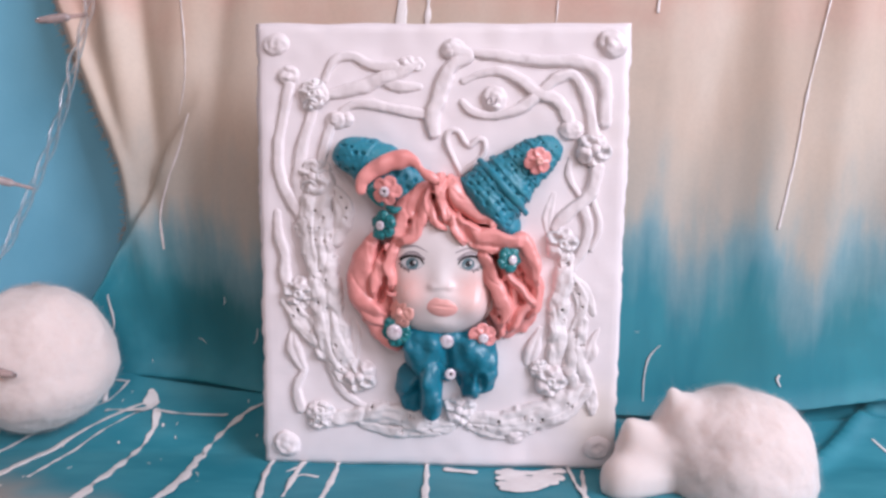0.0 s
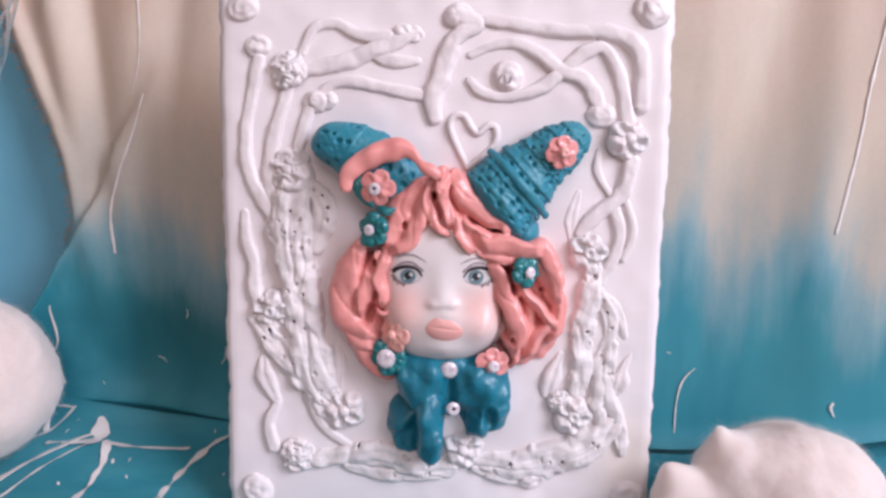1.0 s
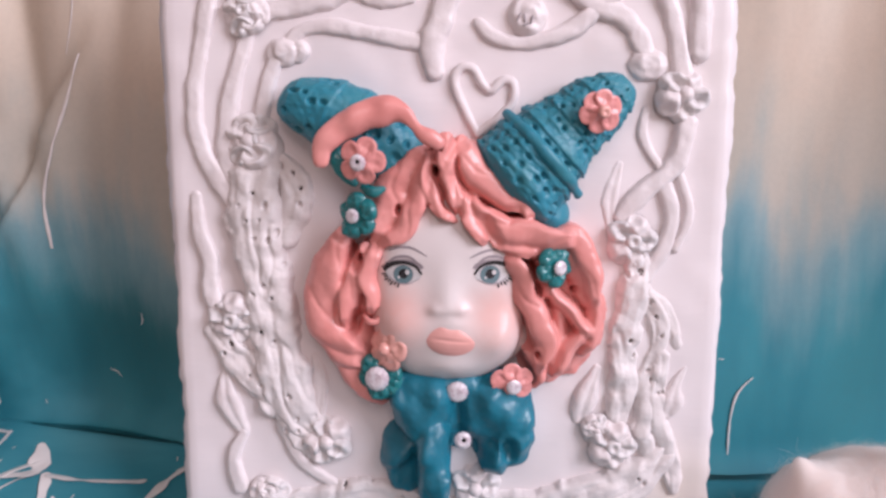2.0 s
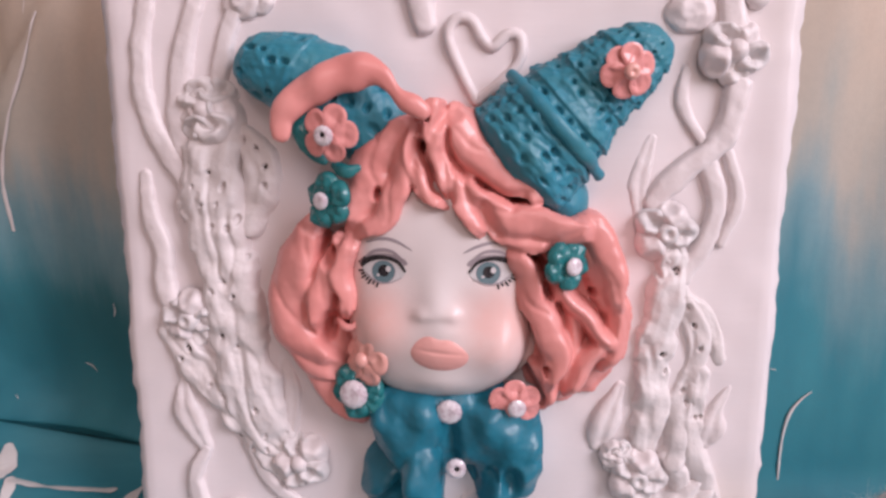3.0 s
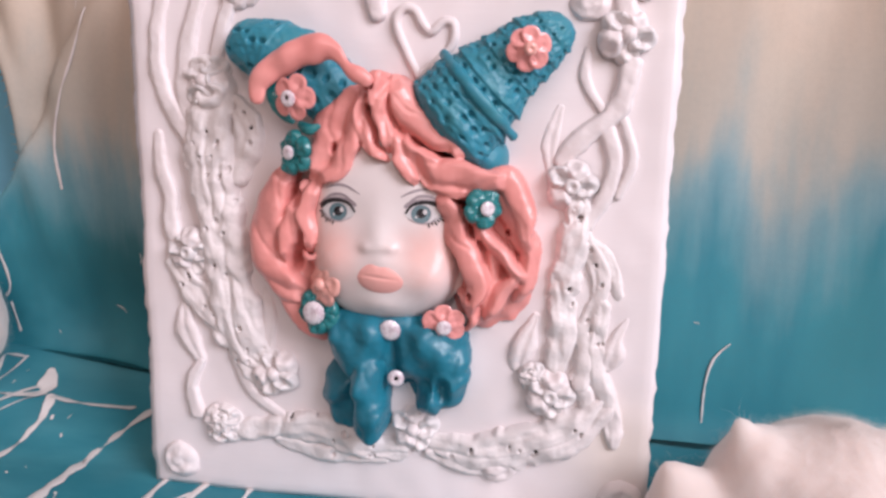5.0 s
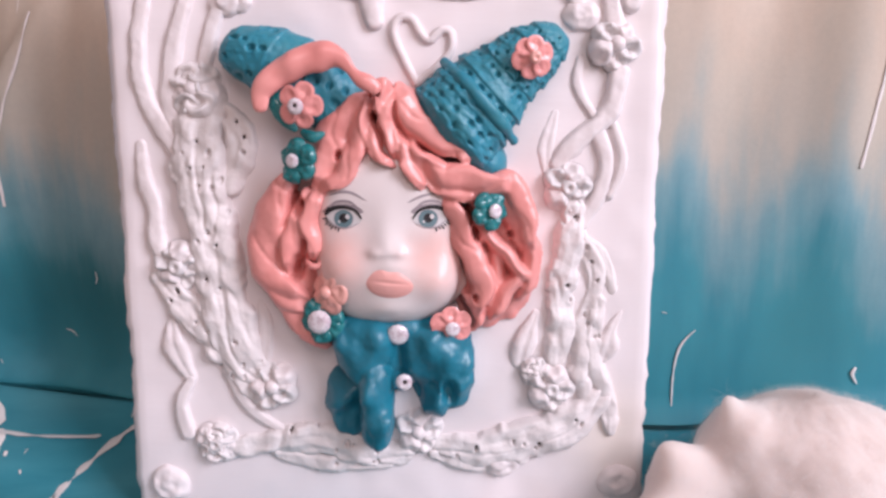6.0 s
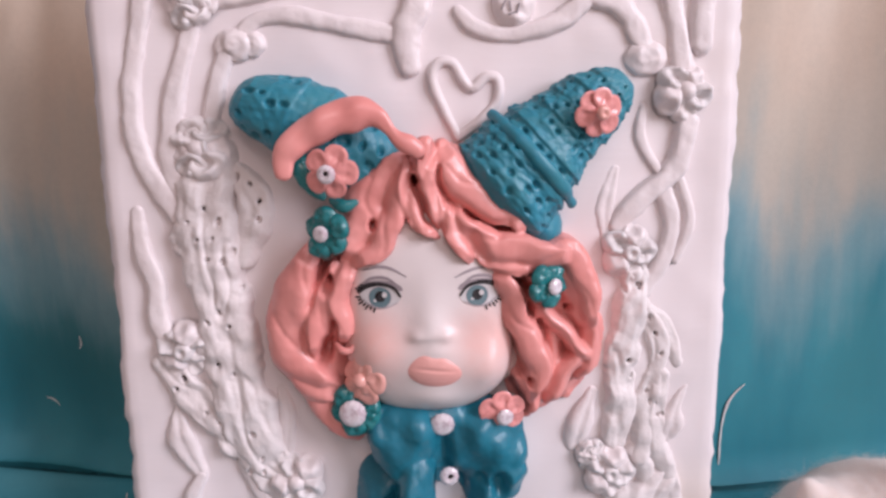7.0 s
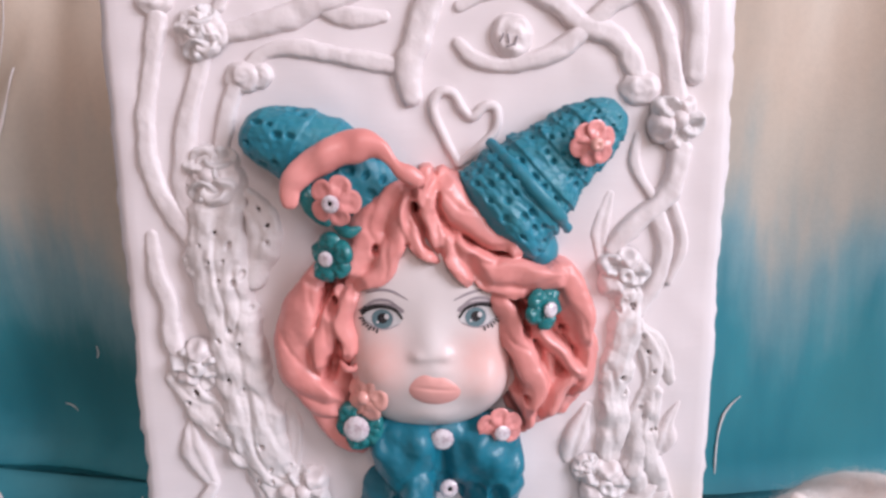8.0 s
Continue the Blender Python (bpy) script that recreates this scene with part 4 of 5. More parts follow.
def model(forms, low, high, cell, slot, tilt, lumps, facets=0.0):
    """Presses strands, mounds, grooves and pits into one lump of clay: heights in mm over a fine grid."""
    nx, nz = int((high[0] - low[0]) / cell) + 1, int((high[1] - low[1]) / cell) + 1
    X, Z = np.meshgrid(low[0] + cell * np.arange(nx), low[1] + cell * np.arange(nz))
    wob = np.array([[noise.noise(Vector((x / 5.0, 1.3 + slot, z / 5.0))) for x in X[0, ::4]] for z in Z[::4, 0]])
    wob = np.repeat(np.repeat(wob, 4, 0), 4, 1)[:nz, :nx]
    for _ in range(3):
        pad_w = np.pad(wob, 2, mode="edge")
        wob = sum(pad_w[2 + a:2 + a + nz, 2 + b:2 + b + nx] for a in (-2, 0, 2) for b in (-2, 0, 2)) / 9
    H = np.full(X.shape, -9.0)
    cuts = np.zeros(X.shape)
    for form in forms:
        if form[0] == "mound":
            _, x, z, rx, rz, top = form
            a = np.arctan2((Z - z) / rz, (X - x) / rx)
            t = np.hypot((X - x) / rx, (Z - z) / rz) / (1 + 0.05 * np.cos(3 * a + x) + 0.03 * np.cos(7 * a + z) + 0.10 * wob)
            h = top - 0.55 * min(rx, rz) * (1 - np.sqrt(np.clip(1 - t ** 3.0, 0, 1)))
            H = np.where(t < 1, np.maximum(H, np.maximum(h, 1.0)), H)
        elif form[0] == "strand":
            _, top, points, leaning, crest = form
            best, h_best = np.full(X.shape, 9.0), np.full(X.shape, -9.0)
            line = smooth_line([(x, z, 0.0, r) for x, z, r in points], 0.8)
            if leaning is not None and leaning != 0.0:  # the ribbons wave from side to side
                ways = np.gradient(np.array(line), axis=0)
                sway = [0.45 * math.sin(0.42 * i + points[0][0]) * min(1.0, i / 6, (len(line) - 1 - i) / 6) for i in range(len(line))]
                line = [p + k * np.array([-w[1], w[0], 0.0, 0.0]) / (np.hypot(w[0], w[1]) + 1e-9) for p, w, k in zip(line, ways, sway)]
            run = 0.0
            for i, p in enumerate(line):
                d = line[min(i + 1, len(line) - 1)] - line[max(i - 1, 0)]
                d = d / (np.hypot(d[0], d[1]) + 1e-9)
                run += 0.8
                x0, x1, z0, z1 = (int((p[0] - p[3] * 1.2 - low[0]) / cell), int((p[0] + p[3] * 1.2 - low[0]) / cell) + 2, int((p[1] - p[3] * 1.2 - low[1]) / cell), int((p[1] + p[3] * 1.2 - low[1]) / cell) + 2)
                x0, z0 = max(0, x0), max(0, z0)
                dx, dz = X[z0:z1, x0:x1] - p[0], Z[z0:z1, x0:x1] - p[1]
                t = np.hypot(dx, dz) / p[3] / (1 + 0.12 * wob[z0:z1, x0:x1])
                side = -dx * d[1] + dz * d[0]
                ends = 1.0 if leaning == 0.0 else min(1.0, 0.78 + 0.05 * min(i, len(line) - 1 - i))
                # a flat ribbon that leans to one side, so that its neighbour overlaps it with a crease
                lean = tilt * (math.sin(run * 0.22 + points[0][1]) + ((0.8 if int(points[0][1] * 10) % 2 else -0.8) if leaning is None else 2.0 * leaning))
                fall = 0.95 * t ** 1.15 if crest else 0.72 * (1 - np.sqrt(np.clip(1 - t ** 2.6, 0, 1)))
                h = top * ends - p[3] * fall + lean * side * (0.4 if crest else 1.0)
                h = h - 0.45 * np.exp(-((side / p[3] - 2.4 * ((run * 0.045 + 0.31 * points[0][1]) % 1.0) + 1.2) / 0.13) ** 2)
                near_it = t < np.minimum(best[z0:z1, x0:x1], 1.0)
                h_best[z0:z1, x0:x1] = np.where(near_it, h, h_best[z0:z1, x0:x1])
                best[z0:z1, x0:x1] = np.where(near_it, t, best[z0:z1, x0:x1])
            H = np.where(h_best > -5, np.maximum(H, np.maximum(h_best, 1.0)), H)
        elif form[0] == "dip":
            for x, z, r in form[1]:
                r *= 0.62
                cuts += 6.0 * np.exp(-(((X - x) / r / 0.8) ** 2 + ((Z - z) / r / 1.25) ** 2) ** 1.5)
        else:
            for p in smooth_line([(x, z, 0.0, 0.0) for x, z in form[1]], 0.6):
                cuts = np.maximum(cuts, 1.9 * np.exp(-((X - p[0]) ** 2 + (Z - p[1]) ** 2) / 3.2))
    inside = H > -5
    if facets:  # flat cuts of the knife
        dice = np.random.RandomState(11)
        near_by, cut = np.full(X.shape, 1e9), np.zeros(X.shape)
        for x, z, a, b in dice.uniform(-1, 1, (32, 4)):
            dx, dz = X - (low[0] + high[0]) / 2 - x * (high[0] - low[0]) / 2, Z - (low[1] + high[1]) / 2 - z * (high[1] - low[1]) / 2
            d = dx * dx + dz * dz
            cut = np.where(d < near_by, facets * (a * dx + b * dz), cut)
            near_by = np.minimum(d, near_by)
        for _ in range(9):
            P = np.pad(cut, 2, mode="edge")
            cut = sum(P[2 + a:2 + a + nz, 2 + b:2 + b + nx] for a in (-2, 0, 2) for b in (-2, 0, 2)) / 9
        H = H + np.where(inside, cut, 0.0)
    # soften the clay a little without losing the creases
    S = np.where(inside, H, 0.0)
    for _ in range(2):
        P, M = np.pad(S, 1), np.pad(inside.astype(float), 1)
        tot = sum(P[1 + a:1 + a + nz, 1 + b:1 + b + nx] * M[1 + a:1 + a + nz, 1 + b:1 + b + nx] for a in (-1, 0, 1) for b in (-1, 0, 1))
        num = sum(M[1 + a:1 + a + nz, 1 + b:1 + b + nx] for a in (-1, 0, 1) for b in (-1, 0, 1))
        S = np.where(inside, tot / np.maximum(num, 1), 0.0)
    fine = np.array([[noise.noise(Vector((x / 2.2, 4.0, z / 2.2))) for x in X[0, ::2]] for z in Z[::2, 0]])
    fine = np.repeat(np.repeat(fine, 2, 0), 2, 1)[:nz, :nx]
    S = S + lumps * wob + (0.20 if facets else 0.12) * fine - cuts
    S = np.where(inside, np.maximum(S, 0.6), -0.6)
    wide = np.pad(inside, 1)
    keep = np.zeros(inside.shape, bool)
    for a in (0, 1, 2):
        for b in (0, 1, 2):
            keep |= wide[a:a + nz, b:b + nx]
    index = -np.ones(inside.shape, int)
    index[keep] = len(doll.points) + np.arange(keep.sum())
    doll.points.extend(Vector((x * MM, -y * MM, z * MM)) for x, y, z in zip(X[keep], S[keep], Z[keep]))
    full = keep[:-1, :-1] & keep[1:, :-1] & keep[:-1, 1:] & keep[1:, 1:]
    for i, k in zip(*np.nonzero(full)):
        doll.faces.append((int(index[i, k]), int(index[i, k + 1]), int(index[i + 1, k + 1]), int(index[i + 1, k])))
        doll.slots.append(slot)


strand(14.5, [(-4.8, 160, 1.8), (-11.6, 153.1, 4.7), (-17.6, 145.2, 6.2), (-19.7, 136.3, 5.5), (-23.9, 127.7, 2.5)], -0.5)
strand(16.3, [(-5.6, 156.5, 1.5), (-8.6, 147.8, 3.3), (-10.6, 139.8, 4), (-14.7, 131.9, 3.6), (-22.1, 126.6, 1.5)], 0.7)
strand(17.8, [(-5.3, 158.2, 1.6), (-5.8, 149.5, 2.5), (-3.5, 141.5, 2.7), (1.4, 136.5, 1.6), (4.4, 134.3, 0.5)], -0.7)
strand(18.8, [(1.4, 159.7, 2.5), (0.7, 151.1, 2.9), (2.9, 143.2, 2.5), (4.4, 137, 0.9)], 0.6)
strand(17.6, [(5.1, 146.7, 1.1), (7.2, 138.7, 2.5), (10.7, 131.5, 2.7), (13.9, 126, 0.7)], -0.6)
strand(17.2, [(5.4, 161.5, 2.5), (8.5, 154.5, 4.7), (13.2, 147.4, 5.1), (20.3, 142.9, 4), (27, 139.2, 2.5), (28.8, 133.8, 0.9)], -0.5)
strand(18.0, [(7.8, 144.9, 0.9), (13, 137.7, 2.9), (19.3, 132.6, 4.7), (28.3, 130.3, 5.1), (37.4, 128.3, 4), (44.7, 129, 1.8)], 0.5)
strand(16.5, [(14.1, 134, 0.9), (17.7, 128.5, 2.2), (24, 125.1, 2.2), (34.1, 124.2, 1.5)], 0.3)
strand(19.6, [(0, 162.3, 2.7), (-1.1, 158, 2), (-2.2, 153.8, 1.3)], 0)
strand(15.6, [(33.4, 126.6, 2.2), (40.8, 129.7, 4), (46.6, 125.6, 4), (49.9, 116.6, 3.5), (51.4, 105.2, 1.6)], 0.3)
HAIR_FORMS.append(("carve", [(-4.6, 153), (-5.8, 145), (-3.9, 136.9)]))
HAIR_FORMS.append(("carve", [(2.8, 149.9), (3.8, 143.1), (4.6, 137.7)]))
HAIR_FORMS.append(("carve", [(8.5, 145.1), (13.4, 141.5), (18.8, 138.5), (24.2, 138.8)]))
HAIR_FORMS.append(("carve", [(13.5, 135.7), (15.3, 131.7), (17.5, 128.4)]))
dip([(-1.6, 159.3, 1.1), (-3.2, 152.1, 2), (-16.1, 138.7, 2), (-30.8, 120.9, 4.0), (-31.5, 101.0, 3.4), (-32.2, 97.6, 3.6), (-26.6, 99.5, 2.2)])
strand(12.5, [(-35.5, 129.9, 2.9), (-41.1, 118.2, 6.2), (-43.5, 105.5, 6.6), (-40.4, 93.8, 5.8), (-30.1, 86.7, 2.9)])
strand(14.2, [(-27.5, 125.2, 2.5), (-30.5, 117.5, 3.7), (-33.6, 107, 4.1), (-34.1, 97.9, 2)])
strand(15.0, [(-22.9, 127, 2.5), (-27.1, 116.6, 3.3), (-25.1, 108.2, 3.1), (-26.5, 101.9, 1.6)])
strand(11.5, [(-43.8, 99.8, 2.9), (-38.5, 89, 4.6), (-28.2, 84.7, 2.9)])
strand(9.5, [(-38.8, 88.4, 3.3), (-32.1, 79.3, 5), (-23.2, 70, 2.5)])
strand(16.0, [(21.5, 124.8, 2.1), (25.5, 116, 3.9), (27.9, 107.8, 4.4), (32.2, 100.1, 4.4), (34.4, 91.6, 3.9), (31.7, 81.7, 1.3)], 0.4)
strand(12.5, [(38.7, 127.2, 2.6), (44.9, 118.8, 4.7), (49.1, 110.4, 4.4), (52, 104, 3.7), (51.9, 95.5, 3.4), (48.5, 87.7, 1.8)], -0.5, True)
strand(15.0, [(32.3, 114.2, 1.3), (37.1, 110, 2.6), (42.5, 104.3, 2.6), (47.7, 98.3, 2.4), (51.6, 93.5, 1.2)], 0.5, True)
strand(11.5, [(37.8, 106.2, 1.3), (40, 97, 2.9), (38.4, 89.1, 2.9), (37.1, 81.2, 1.3)], -0.3, True)
strand(14.0, [(49.7, 97.9, 1), (45, 92.7, 2.9), (41.6, 87.1, 3.1), (37.6, 80, 1.3)], -0.5, True)
strand(13.2, [(28, 88.6, 1.3), (32.2, 84.2, 2.9), (32.9, 78.4, 1.8), (30.9, 75.8, 0.8)], 0.5, True)
strand(13.8, [(29.8, 122.2, 1), (35.9, 118, 2.6), (35.2, 111.8, 2.1), (33.3, 107, 0.9)], -0.4, True)
lock(23.0, [(-39.9, 155.0, 2.6), (-39.8, 159.3, 3.2), (-36.6, 163.9, 4.2), (-29.3, 168.5, 5.7), (-19.9, 171.7, 4.9), (-13.4, 170.5, 3.4), (-8.4, 165, 2.4), (-2.2, 160.8, 2.6)])
dip([(-29.7, 121.6, 2.1), (-32.3, 98.6, 2.1), (-27.5, 100.6, 1.4), (44.5, 110.5, 1.7), (31.9, 88.3, 1.7), (-26, 131.2, 1.7), (-3.7, 152.9, 1), (-4.7, 159, 1)])
pad(7.4, [(-34, 100.4, 11.4), (-31.4, 128, 26.2)])
pad(6.2, [(38.6, 100.0, 16.0), (39.2, 129.2, 25.9)])
pad(11.0, [(6.1, 150.9, 23.3), (2.3, 163.4, 12.1)])
lobe(11.5, [(1.5, 72, 21.5), (2.5, 81.9, 10.4)])
lobe(16.0, [(-8.3, 68.5, 11.4), (-8.2, 81, 13)])
lobe(7.5, [(-13.6, 47.2, 10.9), (-13.1, 67.2, 13.9)])
lobe(14.0, [(17.4, 63.2, 13.9), (15.6, 78.4, 18)])
lobe(12.5, [(22.2, 55.6, 9.5), (20.6, 68.1, 10.3)])
lobe(13.0, [(16.7, 51.7, 7.4), (20.6, 68.3, 9.5)])
lobe(11.0, [(5.2, 60.8, 8.3), (5.8, 70.8, 9.6)])
roll(17.2, [(-4, 59.4, 5.3), (-4.5, 48.9, 5.9), (-4.7, 37.3, 6.1)])
roll(12.0, [(-18.6, 76.4, 3.3), (-9.1, 77.6, 3.7), (-1.7, 75, 2.5)])
DRESS_FORMS.append(("dip", [(22.3, 52.5, 6.0), (9.5, 49.5, 5.5)]))  # hollows of the folds
carve([(3.8, 70), (4.3, 65.6), (4.3, 60.5)])
carve([(17.1, 54.4), (19.7, 51.3), (23.2, 49.1)])
carve([(-11.1, 51), (-10.7, 45.1), (-11.2, 36.1)])
model(HAIR_FORMS, (-52.0, 62.0), (64.0, 172.0), 0.36, HAIR, 0.26, 0.6)
model(DRESS_FORMS, (-32.0, 26.0), (40.0, 90.0), 0.36, DRESS, 0.10, 1.25, 0.62)


def face_height(x, z):
    """How far the face stands out, in mm, at a place in mm."""
    dx, dz = (x - 0.5) / 27.0, (z - 104.0) / (42.0 if z > 104 else 27.0)
    r = (abs(dx) ** 2.5 + abs(dz) ** 2.5) ** 0.4

    def hump(cx, cz, sx, sz, high):
        return high * math.exp(-((x - cx) / sx) ** 2 - ((z - cz) / sz) ** 2)

    nose = hump(0.9, 105.8, 5.8, 8.0 if z > 105.8 else 2.6, 2.1) + hump(-3.8, 105.2, 2.3, 2.0, 0.8) + hump(5.6, 105.2, 2.3, 2.0, 0.8)
    return (4.0 + 11.8 * max(0.0, 1 - min(r, 1) ** 4.6) ** 0.5 + nose + hump(0.4, 116, 5.0, 9, 0.7)
            + hump(-17, 99.5, 8, 8, 2.2) + hump(20, 93.5, 8.0, 8, 3.6) + hump(-14, 118, 6.5, 4, -0.9) + hump(16, 118, 6.5, 4, -0.9)
            + hump(2, 96, 12.5, 9.5, 4.0) + hump(1.5, 84.5, 8, 4, 1.8) + hump(2.4, 101.0, 4.6, 2.2, 0.7))


def on_face(x, z, lift=0.0):
    return Vector((x * MM, -(face_height(x, z) + lift) * MM, z * MM))


rows = []
for i in range(45):
    r = i / 44
    row = []
    for j in range(96):
        a = 2 * math.pi * j / 96
        c, s = math.cos(a), math.sin(a)
        k = (abs(c) ** 2.5 + abs(s) ** 2.5) ** -0.4
        jowl = 2.8 * math.exp(-((a - 5.85) / 0.35) ** 2)
        row.append(on_face(0.5 + (27.0 + jowl) * r * k * c, 104.0 + (42.0 if s > 0 else 27.4) * r * k * s))
    rows.append(row)
rows.append([Vector((p.x * 0.97, -0.0015, 0.104 + (p.z - 0.104) * 0.97)) for p in rows[-1]])
doll.sheet(rows, SKIN, True)


def face_patch(cx, cz, rx, up, down, lift, slot, bulge=0.0, point=1.0, lean=0.0, rings=6):
    """A painted or raised patch that follows the face."""
    grid = []
    for i in range(rings + 1):
        r = i / rings
        row = []
        for j in range(40):
            a = 2 * math.pi * j / 40
            c, s = math.cos(a), math.sin(a)
            x = cx + rx * r * c
            z = cz + (up if s > 0 else down) * r * math.copysign(abs(s) ** point, s) + lean * (x - cx)
            row.append(on_face(x, z, lift + bulge * max(0.0, 1 - r * r) ** 0.7))
        grid.append(row)
    doll.sheet(grid, slot, True)


def face_line(points, width, lift, slot):
    line = smooth_line([(x, z, 0.0, w) for (x, z), w in zip(points, width)], 0.35)
    edge = [[], []]
    for i, p in enumerate(line):
        d = line[min(i + 1, len(line) - 1)] - line[max(i - 1, 0)]
        d = d / (np.hypot(d[0], d[1]) + 1e-9)
        for k, side in ((0, 1), (1, -1)):
            edge[k].append(on_face(p[0] - side * d[1] * p[3], p[1] + side * d[0] * p[3], lift))
    doll.sheet(edge, slot)


for cx, flip in ((-14.0, 1), (15.8, -1)):
    cz = 117.3
    face_patch(cx - 0.3 * flip, cz + 1.9, 6.9, 2.9, 1.0, 0.10, SHADE, point=1.1)
    face_patch(cx - 0.2 * flip, cz, 6.4, 3.5, 3.6, 0.16, BALL, point=1.15)
    ix = cx + (-0.4 if flip > 0 else -0.7)
    face_patch(ix, cz - 0.3, 3.5, 3.1, 3.4, 0.20, SHADE)
    face_patch(ix, cz - 0.3, 3.3, 3.0, 3.2, 0.24, RING)
    face_patch(ix + 0.1, cz - 0.2, 1.65, 1.7, 1.65, 0.28, LINE)
    # two white catchlights painted on the iris
    face_patch(ix + 1.4, cz + 0.3, 0.75, 0.9, 0.8, 0.33, BALL)
    face_patch(ix - 1.5, cz - 1.4, 0.4, 0.4, 0.4, 0.33, BALL)
    face_line([(cx - 7.2 * flip, cz + 0.8), (cx - 4.6 * flip, cz + 2.9), (cx - 0.5 * flip, cz + 3.7), (cx + 3.6 * flip, cz + 2.6), (cx + 6.0 * flip, cz - 0.3)], (0.52, 0.76, 0.62, 0.48, 0.30), 0.34, LINE)
    face_line([(cx - 5.8 * flip, cz + 3.6), (cx - 2.5 * flip, cz + 5.5), (cx + 1.8 * flip, cz + 5.5), (cx + 5.6 * flip, cz + 2.9)], (0.25, 0.5, 0.45, 0.2), 0.20, SHADE)
    face_line([(cx - 5.8 * flip, cz - 0.8), (cx - 2.8 * flip, cz - 3.0), (cx + 1.0 * flip, cz - 3.5), (cx + 5.0 * flip, cz - 2.0)], (0.16, 0.24, 0.16, 0.10), 0.30, SHADE)
    for k in range(7):  # lower lashes fan out from the outer half of the lid
        way = radians(186 + 11 * k)
        c, d = flip * math.cos(way), math.sin(way)
        long = 1.9 - 0.5 * (k % 2) - 0.1 * k
        face_line([(cx + 6.2 * c, cz + 3.6 * d), (cx + (6.2 + long) * c, cz + (3.6 + long * 1.15) * d)], (0.30, 0.25, 0.10), 0.30, LINE)
    for k in range(3):
        x0, z0 = cx - flip * (6.6 - 0.8 * k), cz + 1.7 + 0.5 * k
        face_line([(x0, z0), (x0 - flip * 1.4, z0 + 0.35 + 0.2 * k)], (0.34, 0.28, 0.1), 0.30, LINE)
face_line([(-19.5, 125.0), (-15, 126.2), (-11, 125.8), (-6.2, 123.2)], (0.15, 0.42, 0.40, 0.12), 0.15, SHADE)
face_line([(8.2, 122.6), (12, 124.4), (16, 125.4), (21, 125.3)], (0.15, 0.42, 0.40, 0.12), 0.15, SHADE)


def lip_outline(a, half, up, down, notch):
    c, s = math.cos(a), math.sin(a)
    z = up * s * (1 - 0.35 * abs(c) ** 3) * (1 - 0.22 * c) - notch * math.exp(-(c / 0.22) ** 2) * s if s > 0 else down * s
    return half * math.copysign(abs(c) ** 0.9, c), z


rows = []
for i in range(13):
    r = i / 12
    row = []
    for j in range(64):
        x, z = lip_outline(2 * math.pi * j / 64, 8.2, 5.4, 4.7, 0.7)
        x, z = x * r, z * r - 0.04 * x * r
        part_line = -0.45 * math.exp(-((z - 0.9 + 0.10 * x) / 0.6) ** 2) * max(0.0, 1 - abs(x) / 8.5)
        row.append(on_face(1.8 + x, 94.2 + z, 0.04 + 0.75 * max(0.0, 1 - r ** 3) ** 0.8 + part_line))
    rows.append(row)
doll.sheet(rows, MOUTH, True)


def dimples(dots, s, a):
    """How deep the pricked holes are at a place of the horn."""
    deep = 0.0
    for ds, da, rs, ra in dots:
        u, w = (s - ds) / rs, (((a - da) / (2 * math.pi) + 0.5) % 1.0 - 0.5) / ra
        if abs(u) < 1.6 and abs(w) < 1.6:
            deep = max(deep, math.exp(-(u * u + w * w) ** 2))
    return deep


def pricked(rows_of_dots):
    dots = []
    for at_s, count, size in rows_of_dots:
        shift = random.uniform(0, 1)
        for k in range(count):
            dots.append((at_s + random.uniform(-0.012, 0.012), 2 * math.pi * (k + shift + random.uniform(-0.2, 0.2)) / count, 0.85 * size * random.uniform(0.55, 1.15), 0.50 * size * random.uniform(0.6, 1.2)))
    return dots


